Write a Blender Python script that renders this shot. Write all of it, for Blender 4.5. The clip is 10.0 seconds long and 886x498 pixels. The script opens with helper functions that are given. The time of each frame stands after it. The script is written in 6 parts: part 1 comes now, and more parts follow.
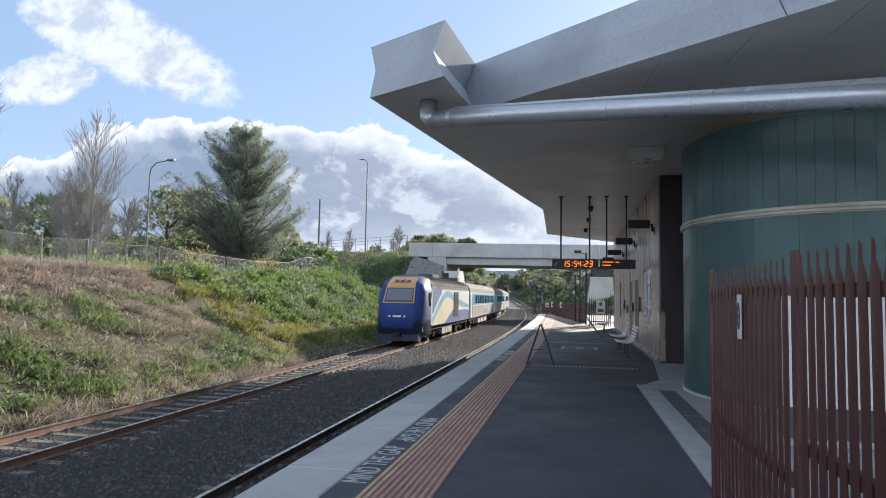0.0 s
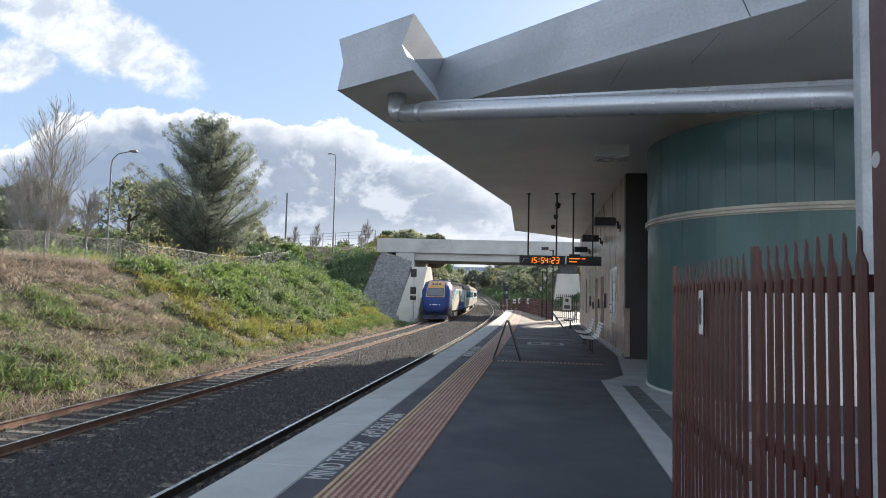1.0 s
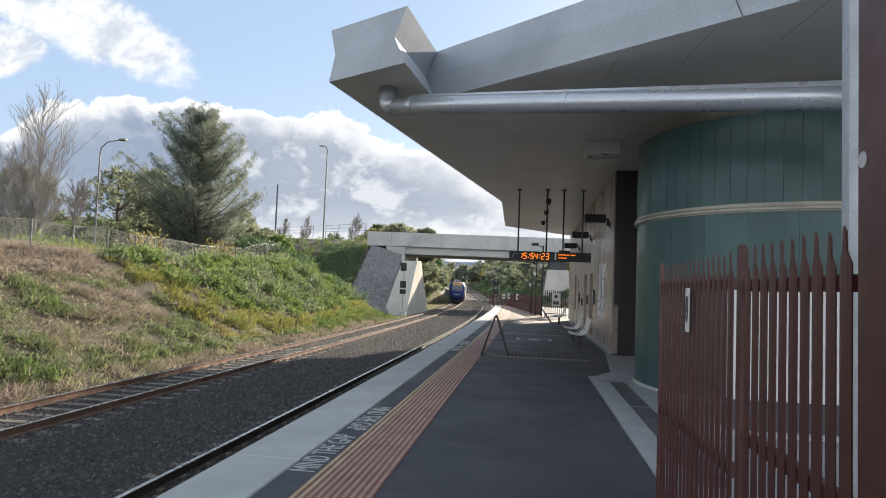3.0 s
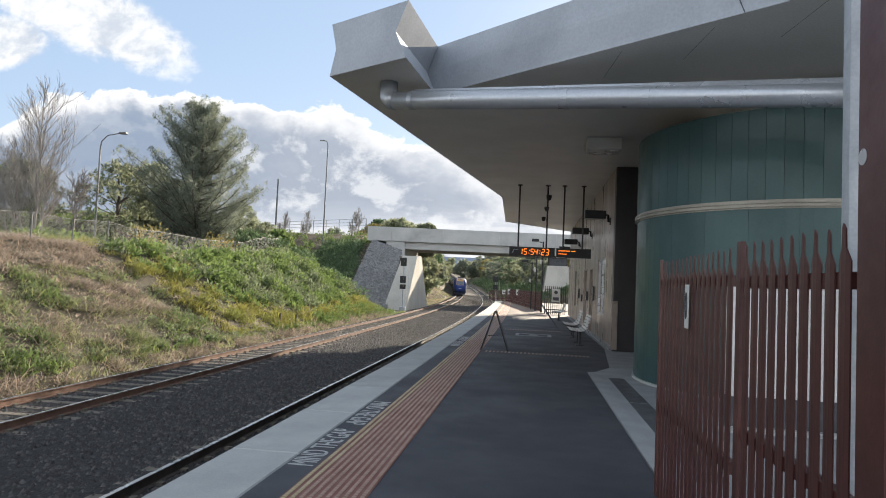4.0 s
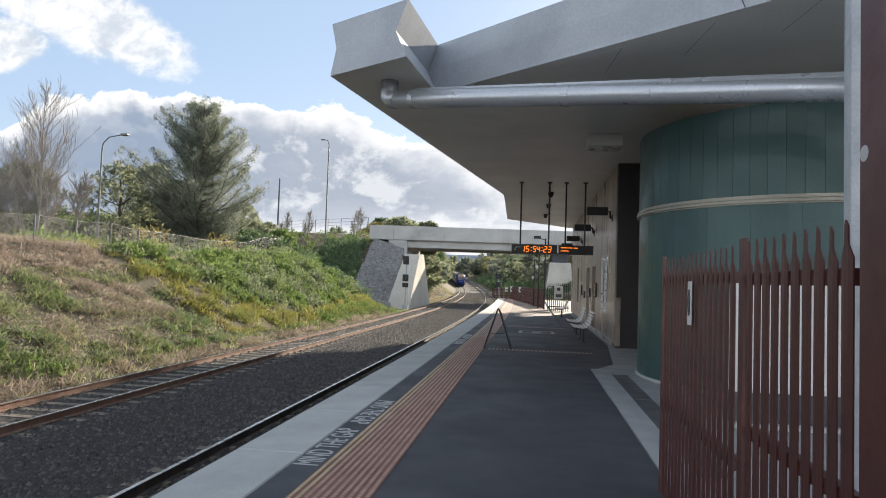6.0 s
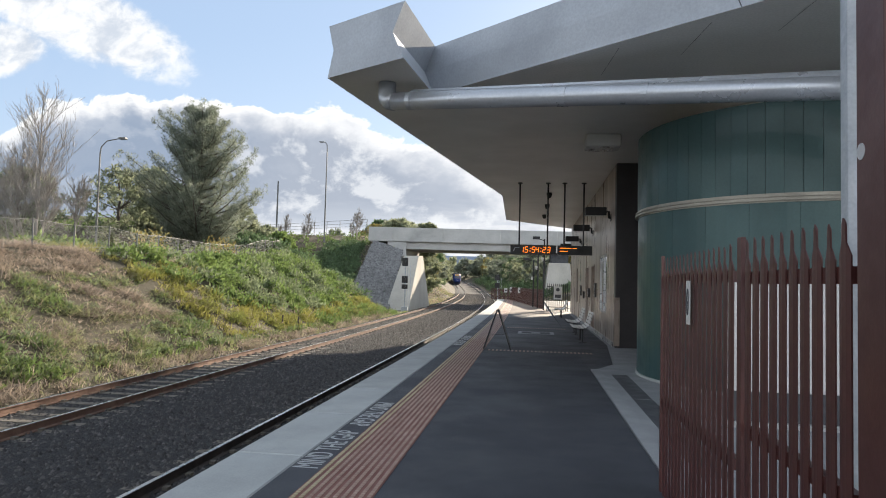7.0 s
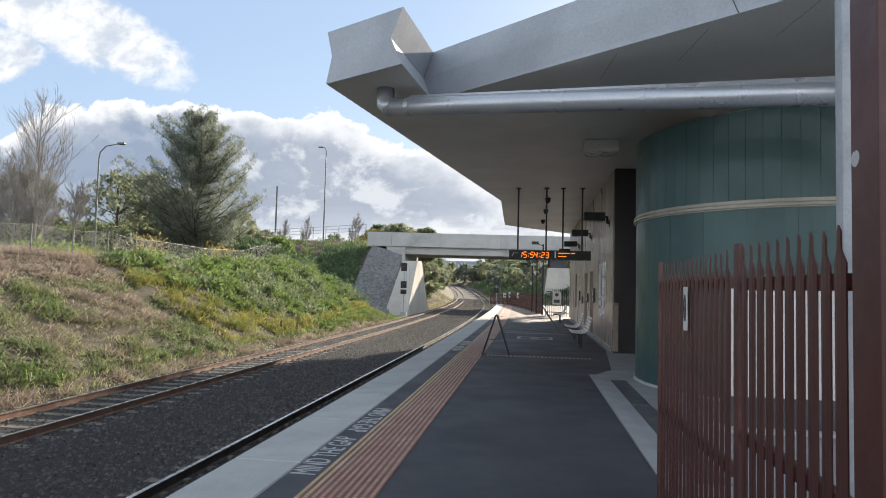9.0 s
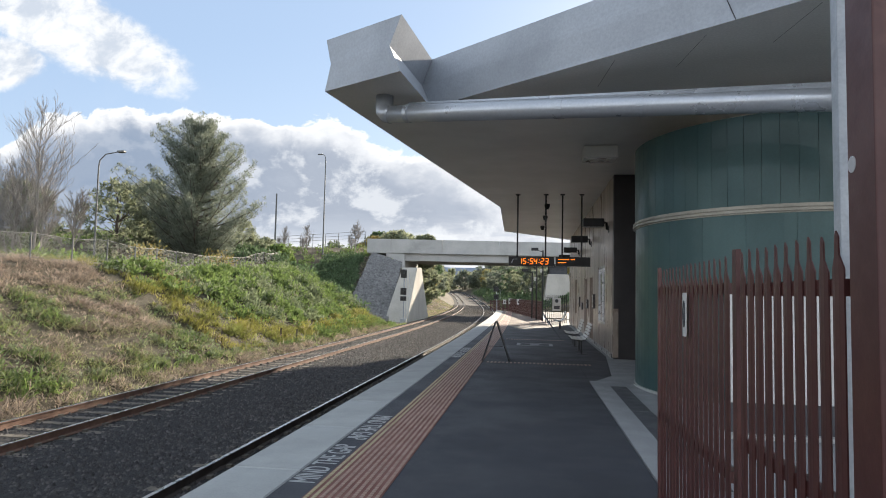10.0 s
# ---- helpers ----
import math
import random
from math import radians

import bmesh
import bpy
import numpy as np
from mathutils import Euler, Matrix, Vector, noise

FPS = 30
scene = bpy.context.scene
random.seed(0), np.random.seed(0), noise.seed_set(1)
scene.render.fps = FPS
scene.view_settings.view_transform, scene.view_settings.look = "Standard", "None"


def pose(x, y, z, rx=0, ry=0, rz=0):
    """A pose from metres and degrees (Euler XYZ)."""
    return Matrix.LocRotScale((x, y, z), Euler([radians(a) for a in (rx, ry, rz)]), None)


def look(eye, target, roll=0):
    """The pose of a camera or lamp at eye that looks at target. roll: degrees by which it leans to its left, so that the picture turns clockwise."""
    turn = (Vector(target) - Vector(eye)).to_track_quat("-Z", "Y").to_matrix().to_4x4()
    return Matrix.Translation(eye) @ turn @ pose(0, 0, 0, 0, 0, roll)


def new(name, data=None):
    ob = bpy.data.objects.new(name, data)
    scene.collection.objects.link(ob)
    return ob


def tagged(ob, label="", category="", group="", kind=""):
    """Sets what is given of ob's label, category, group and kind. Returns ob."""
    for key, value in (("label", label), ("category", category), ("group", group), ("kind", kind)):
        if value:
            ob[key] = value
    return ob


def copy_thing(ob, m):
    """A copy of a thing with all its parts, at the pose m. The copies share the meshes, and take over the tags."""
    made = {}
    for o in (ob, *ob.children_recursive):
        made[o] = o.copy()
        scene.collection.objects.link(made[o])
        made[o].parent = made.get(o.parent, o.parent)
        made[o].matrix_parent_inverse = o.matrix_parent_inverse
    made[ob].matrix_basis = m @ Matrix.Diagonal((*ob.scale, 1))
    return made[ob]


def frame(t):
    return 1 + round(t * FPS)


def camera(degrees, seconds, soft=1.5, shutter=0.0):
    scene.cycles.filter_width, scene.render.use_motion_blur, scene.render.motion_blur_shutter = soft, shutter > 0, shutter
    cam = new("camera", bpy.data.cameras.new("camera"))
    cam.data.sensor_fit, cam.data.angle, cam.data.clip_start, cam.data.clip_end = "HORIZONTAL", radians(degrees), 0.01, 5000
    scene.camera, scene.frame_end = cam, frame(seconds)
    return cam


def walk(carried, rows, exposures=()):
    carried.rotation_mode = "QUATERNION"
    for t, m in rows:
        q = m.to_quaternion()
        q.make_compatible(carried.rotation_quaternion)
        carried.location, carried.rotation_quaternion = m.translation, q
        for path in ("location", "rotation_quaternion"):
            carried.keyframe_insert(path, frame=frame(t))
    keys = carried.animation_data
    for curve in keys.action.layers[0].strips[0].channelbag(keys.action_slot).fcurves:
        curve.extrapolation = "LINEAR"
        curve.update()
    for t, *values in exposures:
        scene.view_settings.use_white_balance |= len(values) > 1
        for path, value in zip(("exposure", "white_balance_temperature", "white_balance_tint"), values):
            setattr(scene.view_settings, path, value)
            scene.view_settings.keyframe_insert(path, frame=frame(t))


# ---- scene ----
cam = camera(67.0, 10.0, soft=0.95)
PATH = [
    (0.0, pose(-0.0258, -0.0504, 1.6548, 0, 0, 11.132) @ pose(0, 0, 0, 94.036, 0, 0) @ pose(0, 0, 0, 0, 0, 1.013)),
    (0.5, pose(-0.0160, -0.0158, 1.6477, 0, 0, 9.520) @ pose(0, 0, 0, 93.864, 0, 0) @ pose(0, 0, 0, 0, 0, 1.163)),
    (1.0, pose(-0.0119, -0.0081, 1.6449, 0, 0, 8.419) @ pose(0, 0, 0, 93.741, 0, 0) @ pose(0, 0, 0, 0, 0, 1.317)),
    (1.5, pose(-0.0204, -0.0077, 1.6455, 0, 0, 7.928) @ pose(0, 0, 0, 93.581, 0, 0) @ pose(0, 0, 0, 0, 0, 1.527)),
    (2.0, pose(-0.0197, -0.0057, 1.6427, 0, 0, 7.808) @ pose(0, 0, 0, 93.464, 0, 0) @ pose(0, 0, 0, 0, 0, 1.765)),
    (2.5, pose(-0.0078, 0.0030, 1.6429, 0, 0, 7.679) @ pose(0, 0, 0, 93.417, 0, 0) @ pose(0, 0, 0, 0, 0, 1.985)),
    (4.0, pose(0.0052, 0.0106, 1.6423, 0, 0, 7.592) @ pose(0, 0, 0, 92.885, 0, 0) @ pose(0, 0, 0, 0, 0, 2.488)),
    (4.5, pose(0.0044, 0.0059, 1.6477, 0, 0, 7.652) @ pose(0, 0, 0, 92.749, 0, 0) @ pose(0, 0, 0, 0, 0, 2.637)),
    (5.0, pose(-0.0026, 0.0011, 1.6439, 0, 0, 7.686) @ pose(0, 0, 0, 92.689, 0, 0) @ pose(0, 0, 0, 0, 0, 2.650)),
    (5.5, pose(-0.0000, -0.0000, 1.6500, 0, 0, 7.744) @ pose(0, 0, 0, 92.660, 0, 0) @ pose(0, 0, 0, 0, 0, 2.300)),
    (7.0, pose(0.0101, 0.0086, 1.6515, 0, 0, 7.698) @ pose(0, 0, 0, 92.813, 0, 0) @ pose(0, 0, 0, 0, 0, 1.462)),
    (7.5, pose(0.0161, 0.0111, 1.6527, 0, 0, 7.642) @ pose(0, 0, 0, 92.908, 0, 0) @ pose(0, 0, 0, 0, 0, 1.380)),
    (8.0, pose(0.0231, 0.0136, 1.6549, 0, 0, 7.527) @ pose(0, 0, 0, 93.099, 0, 0) @ pose(0, 0, 0, 0, 0, 1.447)),
    (8.5, pose(0.0267, 0.0062, 1.6636, 0, 0, 7.573) @ pose(0, 0, 0, 93.186, 0, 0) @ pose(0, 0, 0, 0, 0, 1.434)),
    (9.0, pose(0.0218, 0.0089, 1.6593, 0, 0, 7.624) @ pose(0, 0, 0, 93.240, 0, 0) @ pose(0, 0, 0, 0, 0, 1.433)),
    (9.5, pose(0.0250, 0.0132, 1.6592, 0, 0, 7.585) @ pose(0, 0, 0, 93.623, 0, 0) @ pose(0, 0, 0, 0, 0, 1.357)),
    (10.0, pose(0.0287, 0.0097, 1.6611, 0, 0, 7.615) @ pose(0, 0, 0, 93.806, 0, 0) @ pose(0, 0, 0, 0, 0, 1.199)),
]

walk(cam, PATH, exposures=[(0.0, 1.2, 5900, 10), (1.0, 1.24, 6150, 10), (2.5, 1.27, 6420, 10), (5.5, 1.27, 6520, 10), (10.0, 1.25, 6420, 10)])

# ---- daylight: low winter sun ahead of the platform, broken cumulus ----
SUN_AZ, SUN_EL = radians(16.7), radians(20.0)
SUN_DIR = Vector((math.sin(SUN_AZ) * math.cos(SUN_EL), math.cos(SUN_AZ) * math.cos(SUN_EL), math.sin(SUN_EL)))
sun = new("sun", bpy.data.lights.new("sun", "SUN"))
sun.data.energy, sun.data.angle, sun.data.color = 5.0, radians(0.6), (1.0, 0.86, 0.68)
sun.matrix_world = look((0, 0, 60), Vector((0, 0, 60)) - SUN_DIR)


class Nodes:
    """Short-hand for building node trees."""

    def __init__(self, tree):
        self.t = tree

    def n(self, kind, **props):
        node = self.t.nodes.new(kind)
        for key, value in props.items():
            if key == "op":
                node.operation = value
            elif key == "dt":
                node.data_type = value
            elif key == "bt":
                node.blend_type = value
            elif key == "it":
                node.interpolation_type = value
        return node

    def link(self, a, b):
        self.t.links.new(a, b)

    def val(self, sock, v):
        if isinstance(v, (int, float)):
            sock.default_value = v
        elif isinstance(v, tuple):
            sock.default_value = v if len(v) == len(sock.default_value) else (*v, 1.0)
        else:
            self.link(v, sock)

    def math(self, op, a, b=0.0, c=0.0, clamp=False):
        node = self.n("ShaderNodeMath", op=op)
        node.use_clamp = clamp
        for i, v in enumerate((a, b, c)):
            self.val(node.inputs[i], v)
        return node.outputs[0]

    def mix(self, fac, a, b, bt="MIX"):
        node = self.n("ShaderNodeMix", dt="RGBA", bt=bt)
        self.val(node.inputs[0], fac)
        self.val(node.inputs[6], a)
        self.val(node.inputs[7], b)
        return node.outputs[2]

    def noise(self, vec, scale, detail=4.0, rough=0.55, dist=0.0):
        node = self.n("ShaderNodeTexNoise")
        if vec is not None:
            self.link(vec, node.inputs["Vector"])
        node.inputs["Scale"].default_value = scale
        node.inputs["Detail"].default_value = detail
        node.inputs["Roughness"].default_value = rough
        node.inputs["Distortion"].default_value = dist
        return node.outputs[0]

    def smooth(self, v, lo, hi, a=0.0, b=1.0):
        node = self.n("ShaderNodeMapRange", it="SMOOTHSTEP")
        self.val(node.inputs[0], v)
        for i, k in enumerate((lo, hi, a, b)):
            self.val(node.inputs[i + 1], k)
        return node.outputs[0]

    def ramp(self, v, stops):
        node = self.n("ShaderNodeValToRGB")
        self.link(v, node.inputs[0])
        els = node.color_ramp.elements
        while len(els) < len(stops):
            els.new(0.5)
        for e, (p, c) in zip(els, stops):
            e.position = p
            e.color = (c, c, c, 1) if isinstance(c, float) else (*c, 1)
        return node.outputs[0]


def make_world():
    w = bpy.data.worlds.new("sky")
    scene.world = w
    w.use_nodes = True
    t = Nodes(w.node_tree)
    w.node_tree.nodes.clear()
    sky = t.n("ShaderNodeTexSky")
    sky.sky_type, sky.sun_disc = "NISHITA", False
    sky.sun_elevation, sky.sun_rotation = SUN_EL, SUN_AZ
    sky.air_density, sky.dust_density, sky.ozone_density = 1.0, 0.6, 1.6
    co = t.n("ShaderNodeTexCoord").outputs["Generated"]
    sep = t.n("ShaderNodeSeparateXYZ")
    t.link(co, sep.inputs[0])
    y = t.math("MAXIMUM", t.math("ABSOLUTE", sep.outputs[1]), 0.15)
    u = t.math("DIVIDE", sep.outputs[0], y)
    v = t.math("DIVIDE", sep.outputs[2], y)
    comb = t.n("ShaderNodeCombineXYZ")
    t.link(u, comb.inputs[0])
    t.link(t.math("MULTIPLY", v, 1.35), comb.inputs[1])
    big = t.noise(comb.outputs[0], 5.0, 8.0, 0.58, 0.15)
    fine = t.noise(comb.outputs[0], 15.0, 9.0, 0.62, 0.25)
    shift = t.n("ShaderNodeVectorMath", op="ADD")
    t.link(comb.outputs[0], shift.inputs[0])
    shift.inputs[1].default_value = (0.012, 0.045, 0.0)
    billow = t.math("SUBTRACT", t.noise(comb.outputs[0], 9.0, 8.0, 0.6, 0.2), t.noise(shift.outputs[0], 9.0, 8.0, 0.6, 0.2))
    # top outline of the cloud bank across the sky, height against bearing
    lift = t.ramp(t.math("MULTIPLY_ADD", u, 0.5, 0.6, clamp=True),
                  [(0.0, 0.20), (0.13, 0.225), (0.17, 0.245), (0.20, 0.285), (0.27, 0.298), (0.33, 0.272), (0.39, 0.258), (0.44, 0.275), (0.49, 0.235), (0.53, 0.21), (0.60, 0.135), (0.72, 0.10), (1.0, 0.16)])
    edge = t.math("SUBTRACT", t.math("ADD", lift, t.math("MULTIPLY_ADD", big, 0.10, -0.05)), v)
    edge = t.math("ADD", edge, t.math("MULTIPLY_ADD", fine, 0.07, -0.035))
    bank = t.smooth(edge, -0.002, 0.006)
    # the loose cloud higher up: a long lobe and a smaller one below it
    def lobe(cu, cv, tilt, wide, high):
        a = t.math("DIVIDE", t.math("ADD", u, -cu), wide)
        b = t.math("DIVIDE", t.math("ADD", t.math("ADD", v, -cv), t.math("MULTIPLY", t.math("ADD", u, -cu), tilt)), high)
        return t.math("SUBTRACT", 1.0, t.math("ADD", t.math("MULTIPLY", a, a), t.math("MULTIPLY", b, b)))
    loose = t.math("MAXIMUM", lobe(-0.76, 0.425, 0.40, 0.215, 0.075), lobe(-0.92, 0.37, -0.1, 0.12, 0.05))
    loose = t.math("ADD", loose, t.math("ADD", t.math("MULTIPLY_ADD", big, 1.7, -0.85), t.math("MULTIPLY_ADD", fine, 1.2, -0.6)))
    loose = t.smooth(loose, -0.05, 0.55)
    wisps = t.smooth(t.noise(comb.outputs[0], 2.2, 9.0, 0.66, 0.6), 0.57, 0.85, 0.0, 0.3)
    # white sunlit rims, broad grey bellies, layered pale strips towards the horizon
    soft = t.noise(comb.outputs[0], 3.4, 4.0, 0.5, 0.2)
    belly = t.math("MULTIPLY", t.smooth(t.math("ADD", edge, t.math("MULTIPLY_ADD", soft, 0.10, -0.05)), 0.015, 0.065), t.smooth(soft, 0.28, 0.52, 0.45, 1.0))
    strip_co = t.n("ShaderNodeCombineXYZ")
    t.link(t.math("MULTIPLY", u, 2.2), strip_co.inputs[0])
    t.link(t.math("MULTIPLY", v, 17.0), strip_co.inputs[1])
    layers = t.noise(strip_co.outputs[0], 1.6, 6.0, 0.6, 0.3)
    belly = t.math("MULTIPLY", belly, t.smooth(t.math("ADD", v, t.math("MULTIPLY_ADD", layers, 0.14, -0.07)), 0.055, 0.125))
    bank_col = t.mix(t.math("MULTIPLY", belly, 0.95), (0.58, 0.59, 0.61), (0.27, 0.305, 0.365))
    bank_col = t.mix(t.math("MULTIPLY", belly, t.smooth(u, -0.75, -0.30, 0.9, 0.0)), bank_col, (0.185, 0.235, 0.32))
    low = t.smooth(v, 0.13, 0.06)
    bank_col = t.mix(t.math("MULTIPLY", low, t.smooth(layers, 0.42, 0.60, 0.0, 0.7)), bank_col, (0.40, 0.44, 0.50))
    bank_col = t.mix(t.smooth(billow, 0.0, 0.14, 0.0, 0.55), bank_col, (0.66, 0.67, 0.68))
    bank_col = t.mix(t.smooth(billow, 0.0, -0.16, 0.0, 0.45), bank_col, (0.33, 0.365, 0.42))
    shade = t.math("MULTIPLY", t.smooth(edge, 0.014, 0.045), t.math("MULTIPLY", t.smooth(v, 0.05, 0.12), t.smooth(u, -0.62, -0.36, 0.72, 0.0)))
    bank_col = t.mix(shade, bank_col, (0.215, 0.265, 0.345))
    rim = t.math("SUBTRACT", 1.0, t.smooth(edge, 0.003, 0.022))
    bank_col = t.mix(t.math("MULTIPLY", rim, 0.85), bank_col, (0.72, 0.72, 0.71))
    haze = t.mix(t.smooth(v, 0.0, 0.42), (0.41, 0.48, 0.59), (0.32, 0.415, 0.56))
    blue = t.n("ShaderNodeMix", dt="RGBA", bt="MIX")
    sc = t.n("ShaderNodeVectorMath", op="SCALE")
    t.link(sky.outputs[0], sc.inputs[0])
    sc.inputs[3].default_value = 0.11
    t.val(blue.inputs[0], 0.72)
    t.link(sc.outputs[0], blue.inputs[6])
    t.link(haze, blue.inputs[7])
    col = t.mix(wisps, blue.outputs[2], (0.52, 0.56, 0.62))
    col = t.mix(loose, col, t.mix(t.smooth(fine, 0.35, 0.6), (0.42, 0.46, 0.52), (0.64, 0.65, 0.66)))
    col = t.mix(bank, col, bank_col)
    over = t.math("MAXIMUM", t.smooth(v, 0.5, 1.1), t.smooth(sep.outputs[1], 0.25, -0.25))
    puffs = t.smooth(t.noise(co, 3.0, 6.0, 0.6, 0.2), 0.30, 0.55, 0.45, 0.95)
    over_col = t.mix(t.smooth(sep.outputs[2], 0.15, 0.75), (0.56, 0.575, 0.59), (0.28, 0.315, 0.37))
    col = t.mix(t.math("MULTIPLY", over, puffs), col, over_col)
    bg = t.n("ShaderNodeBackground")
    t.link(col, bg.inputs[0])
    t.link(t.smooth(sep.outputs[1], -0.7, 0.45, 1.38, 0.68), bg.inputs[1])
    out = t.n("ShaderNodeOutputWorld")
    t.link(bg.outputs[0], out.inputs[0])


make_world()

# ---- materials ----
MATS = {}


def mat(name, a, b=None, rough=0.7, metal=0.0, scale=3.0, fine=40.0, bump=0.2, contrast=0.5, spec=0.5, random_amt=0.0, stretch=(1, 1, 1), stain=None, coat=0.0, transl=0.0, dist=0.01):
    """A two-scale mottled surface: colour a to b by broad noise, fine grain, optional stains, piece-to-piece variation."""
    if name in MATS:
        return MATS[name]
    m = bpy.data.materials.new(name)
    m.use_nodes = True
    t = Nodes(m.node_tree)
    bs = m.node_tree.nodes["Principled BSDF"]
    b = b or tuple(c * 0.75 for c in a)
    co = t.n("ShaderNodeTexCoord").outputs["Object"]
    mp = t.n("ShaderNodeMapping")
    mp.inputs["Scale"].default_value = stretch
    t.link(co, mp.inputs[0])
    broad = t.noise(mp.outputs[0], scale, 5.0, 0.6)
    grain = t.noise(mp.outputs[0], fine, 3.0, 0.6)
    col = t.mix(t.smooth(broad, 0.5 - 0.5 * contrast, 0.5 + 0.5 * contrast), a, b)
    col = t.mix(t.smooth(grain, 0.25, 0.75, 0.0, 0.28), col, tuple(c * 0.6 for c in b))
    if stain:
        sn = t.noise(mp.outputs[0], scale * 0.37, 6.0, 0.65, 0.4)
        col = t.mix(t.smooth(sn, 0.52, 0.72, 0.0, 0.75), col, stain)
    if random_amt:
        rnd = t.n("ShaderNodeObjectInfo").outputs["Random"]
        isl = t.n("ShaderNodeNewGeometry").outputs["Random Per Island"]
        k = t.math("MULTIPLY_ADD", t.math("FRACT", t.math("ADD", rnd, isl)), 2 * random_amt, 1.0 - random_amt)
        sc = t.n("ShaderNodeVectorMath", op="SCALE")
        t.link(col, sc.inputs[0])
        t.link(k, sc.inputs[3])
        col = sc.outputs[0]
    t.link(col, bs.inputs["Base Color"])
    bs.inputs["Metallic"].default_value = metal
    bs.inputs["Specular IOR Level"].default_value = spec
    bs.inputs["Coat Weight"].default_value = coat
    t.link(t.smooth(broad, 0.3, 0.7, max(rough - 0.08, 0.02), min(rough + 0.1, 1.0)), bs.inputs["Roughness"])
    if bump:
        bp = t.n("ShaderNodeBump")
        bp.inputs["Strength"].default_value = bump
        bp.inputs["Distance"].default_value = dist
        t.link(grain, bp.inputs["Height"])
        t.link(bp.outputs[0], bs.inputs["Normal"])
    if transl:
        tr = t.n("ShaderNodeBsdfTranslucent")
        t.link(col, tr.inputs[0])
        ms = t.n("ShaderNodeMixShader")
        ms.inputs[0].default_value = transl
        t.link(bs.outputs[0], ms.inputs[1])
        t.link(tr.outputs[0], ms.inputs[2])
        t.link(ms.outputs[0], m.node_tree.nodes["Material Output"].inputs[0])
    MATS[name] = m
    return m


def glow(name, colour, strength):
    m = bpy.data.materials.new(name)
    m.use_nodes = True
    bs = m.node_tree.nodes["Principled BSDF"]
    bs.inputs["Base Color"].default_value = (*colour, 1)
    bs.inputs["Emission Color"].default_value = (*colour, 1)
    bs.inputs["Emission Strength"].default_value = strength
    return m


def glass(name, tint=(0.02, 0.025, 0.03), rough=0.06):
    m = bpy.data.materials.new(name)
    m.use_nodes = True
    bs = m.node_tree.nodes["Principled BSDF"]
    bs.inputs["Base Color"].default_value = (*tint, 1)
    bs.inputs["Roughness"].default_value = rough
    bs.inputs["Specular IOR Level"].default_value = 0.7
    return m


ASPHALT = mat("platform_asphalt", (0.040, 0.044, 0.053), (0.029, 0.032, 0.041), 0.72, scale=0.9, fine=160, bump=0.35, stain=(0.066, 0.066, 0.070))
CONCRETE = mat("coping_concrete", (0.37, 0.385, 0.375), (0.30, 0.315, 0.31), 0.75, scale=1.3, fine=60, bump=0.15, random_amt=0.05, stain=(0.33, 0.35, 0.35))
BRIDGE_CONC = mat("bridge_concrete", (0.52, 0.52, 0.50), (0.42, 0.42, 0.41), 0.85, scale=0.5, fine=12, bump=0.2, stain=(0.30, 0.30, 0.29), random_amt=0.05)
WALL_CONC = mat("abutment_concrete", (0.52, 0.495, 0.435), (0.41, 0.39, 0.345), 0.85, scale=0.6, fine=9, bump=0.3, stain=(0.38, 0.35, 0.30), stretch=(1, 1, 0.35))
PAVING = mat("paving_concrete", (0.27, 0.28, 0.29), (0.22, 0.23, 0.24), 0.7, scale=1.5, fine=70, bump=0.15, random_amt=0.08)
DARK_PAVE = mat("dark_paving", (0.07, 0.075, 0.08), (0.05, 0.052, 0.06), 0.7, scale=3, fine=70)
BRICK_TACT = mat("terracotta_tactile", (0.20, 0.085, 0.065), (0.16, 0.066, 0.05), 0.7, scale=2.0, fine=60, bump=0.15, random_amt=0.06)
STRIP = mat("tactile_strip", (0.36, 0.25, 0.195), (0.28, 0.19, 0.15), 0.6, scale=5, fine=60, random_amt=0.08)
YELLOW_STRIP = mat("yellow_tactile_strip", (0.42, 0.36, 0.22), (0.34, 0.29, 0.18), 0.6, scale=5, fine=60)
PAINT_WHITE = mat("worn_white_paint", (0.42, 0.44, 0.44), (0.30, 0.31, 0.32), 0.7, scale=14, fine=80, contrast=0.7)
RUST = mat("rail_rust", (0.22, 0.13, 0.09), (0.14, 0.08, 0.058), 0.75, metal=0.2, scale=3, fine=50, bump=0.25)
RAIL_HEAD = mat("polished_rail_head", (0.62, 0.60, 0.58), (0.48, 0.45, 0.42), 0.25, metal=1.0, scale=4, fine=90, bump=0.05)
# rust of the near rails, with their shade put into the colour
RUST_SHADED = mat("rail_rust_shaded", (0.06, 0.045, 0.038), (0.04, 0.032, 0.028), 0.7, metal=0.2, scale=3, fine=50, bump=0.25)
PALE_PAVE = mat("pale_platform_paving", (0.17, 0.13, 0.105), (0.13, 0.10, 0.085), 0.8, scale=1.2, fine=50, bump=0.15, stain=(0.14, 0.12, 0.10))
SLEEPER = mat("sleeper_concrete", (0.18, 0.16, 0.13), (0.105, 0.092, 0.076), 0.9, scale=4, fine=40, random_amt=0.15)
BALLAST = mat("ballast_bed", (0.022, 0.022, 0.023), (0.014, 0.014, 0.015), 0.95, scale=6, fine=22, bump=0.9, dist=0.04, contrast=0.4)
STONE = mat("ballast_stone", (0.080, 0.073, 0.068), (0.022, 0.021, 0.022), 0.85, scale=14, fine=60, random_amt=0.65)
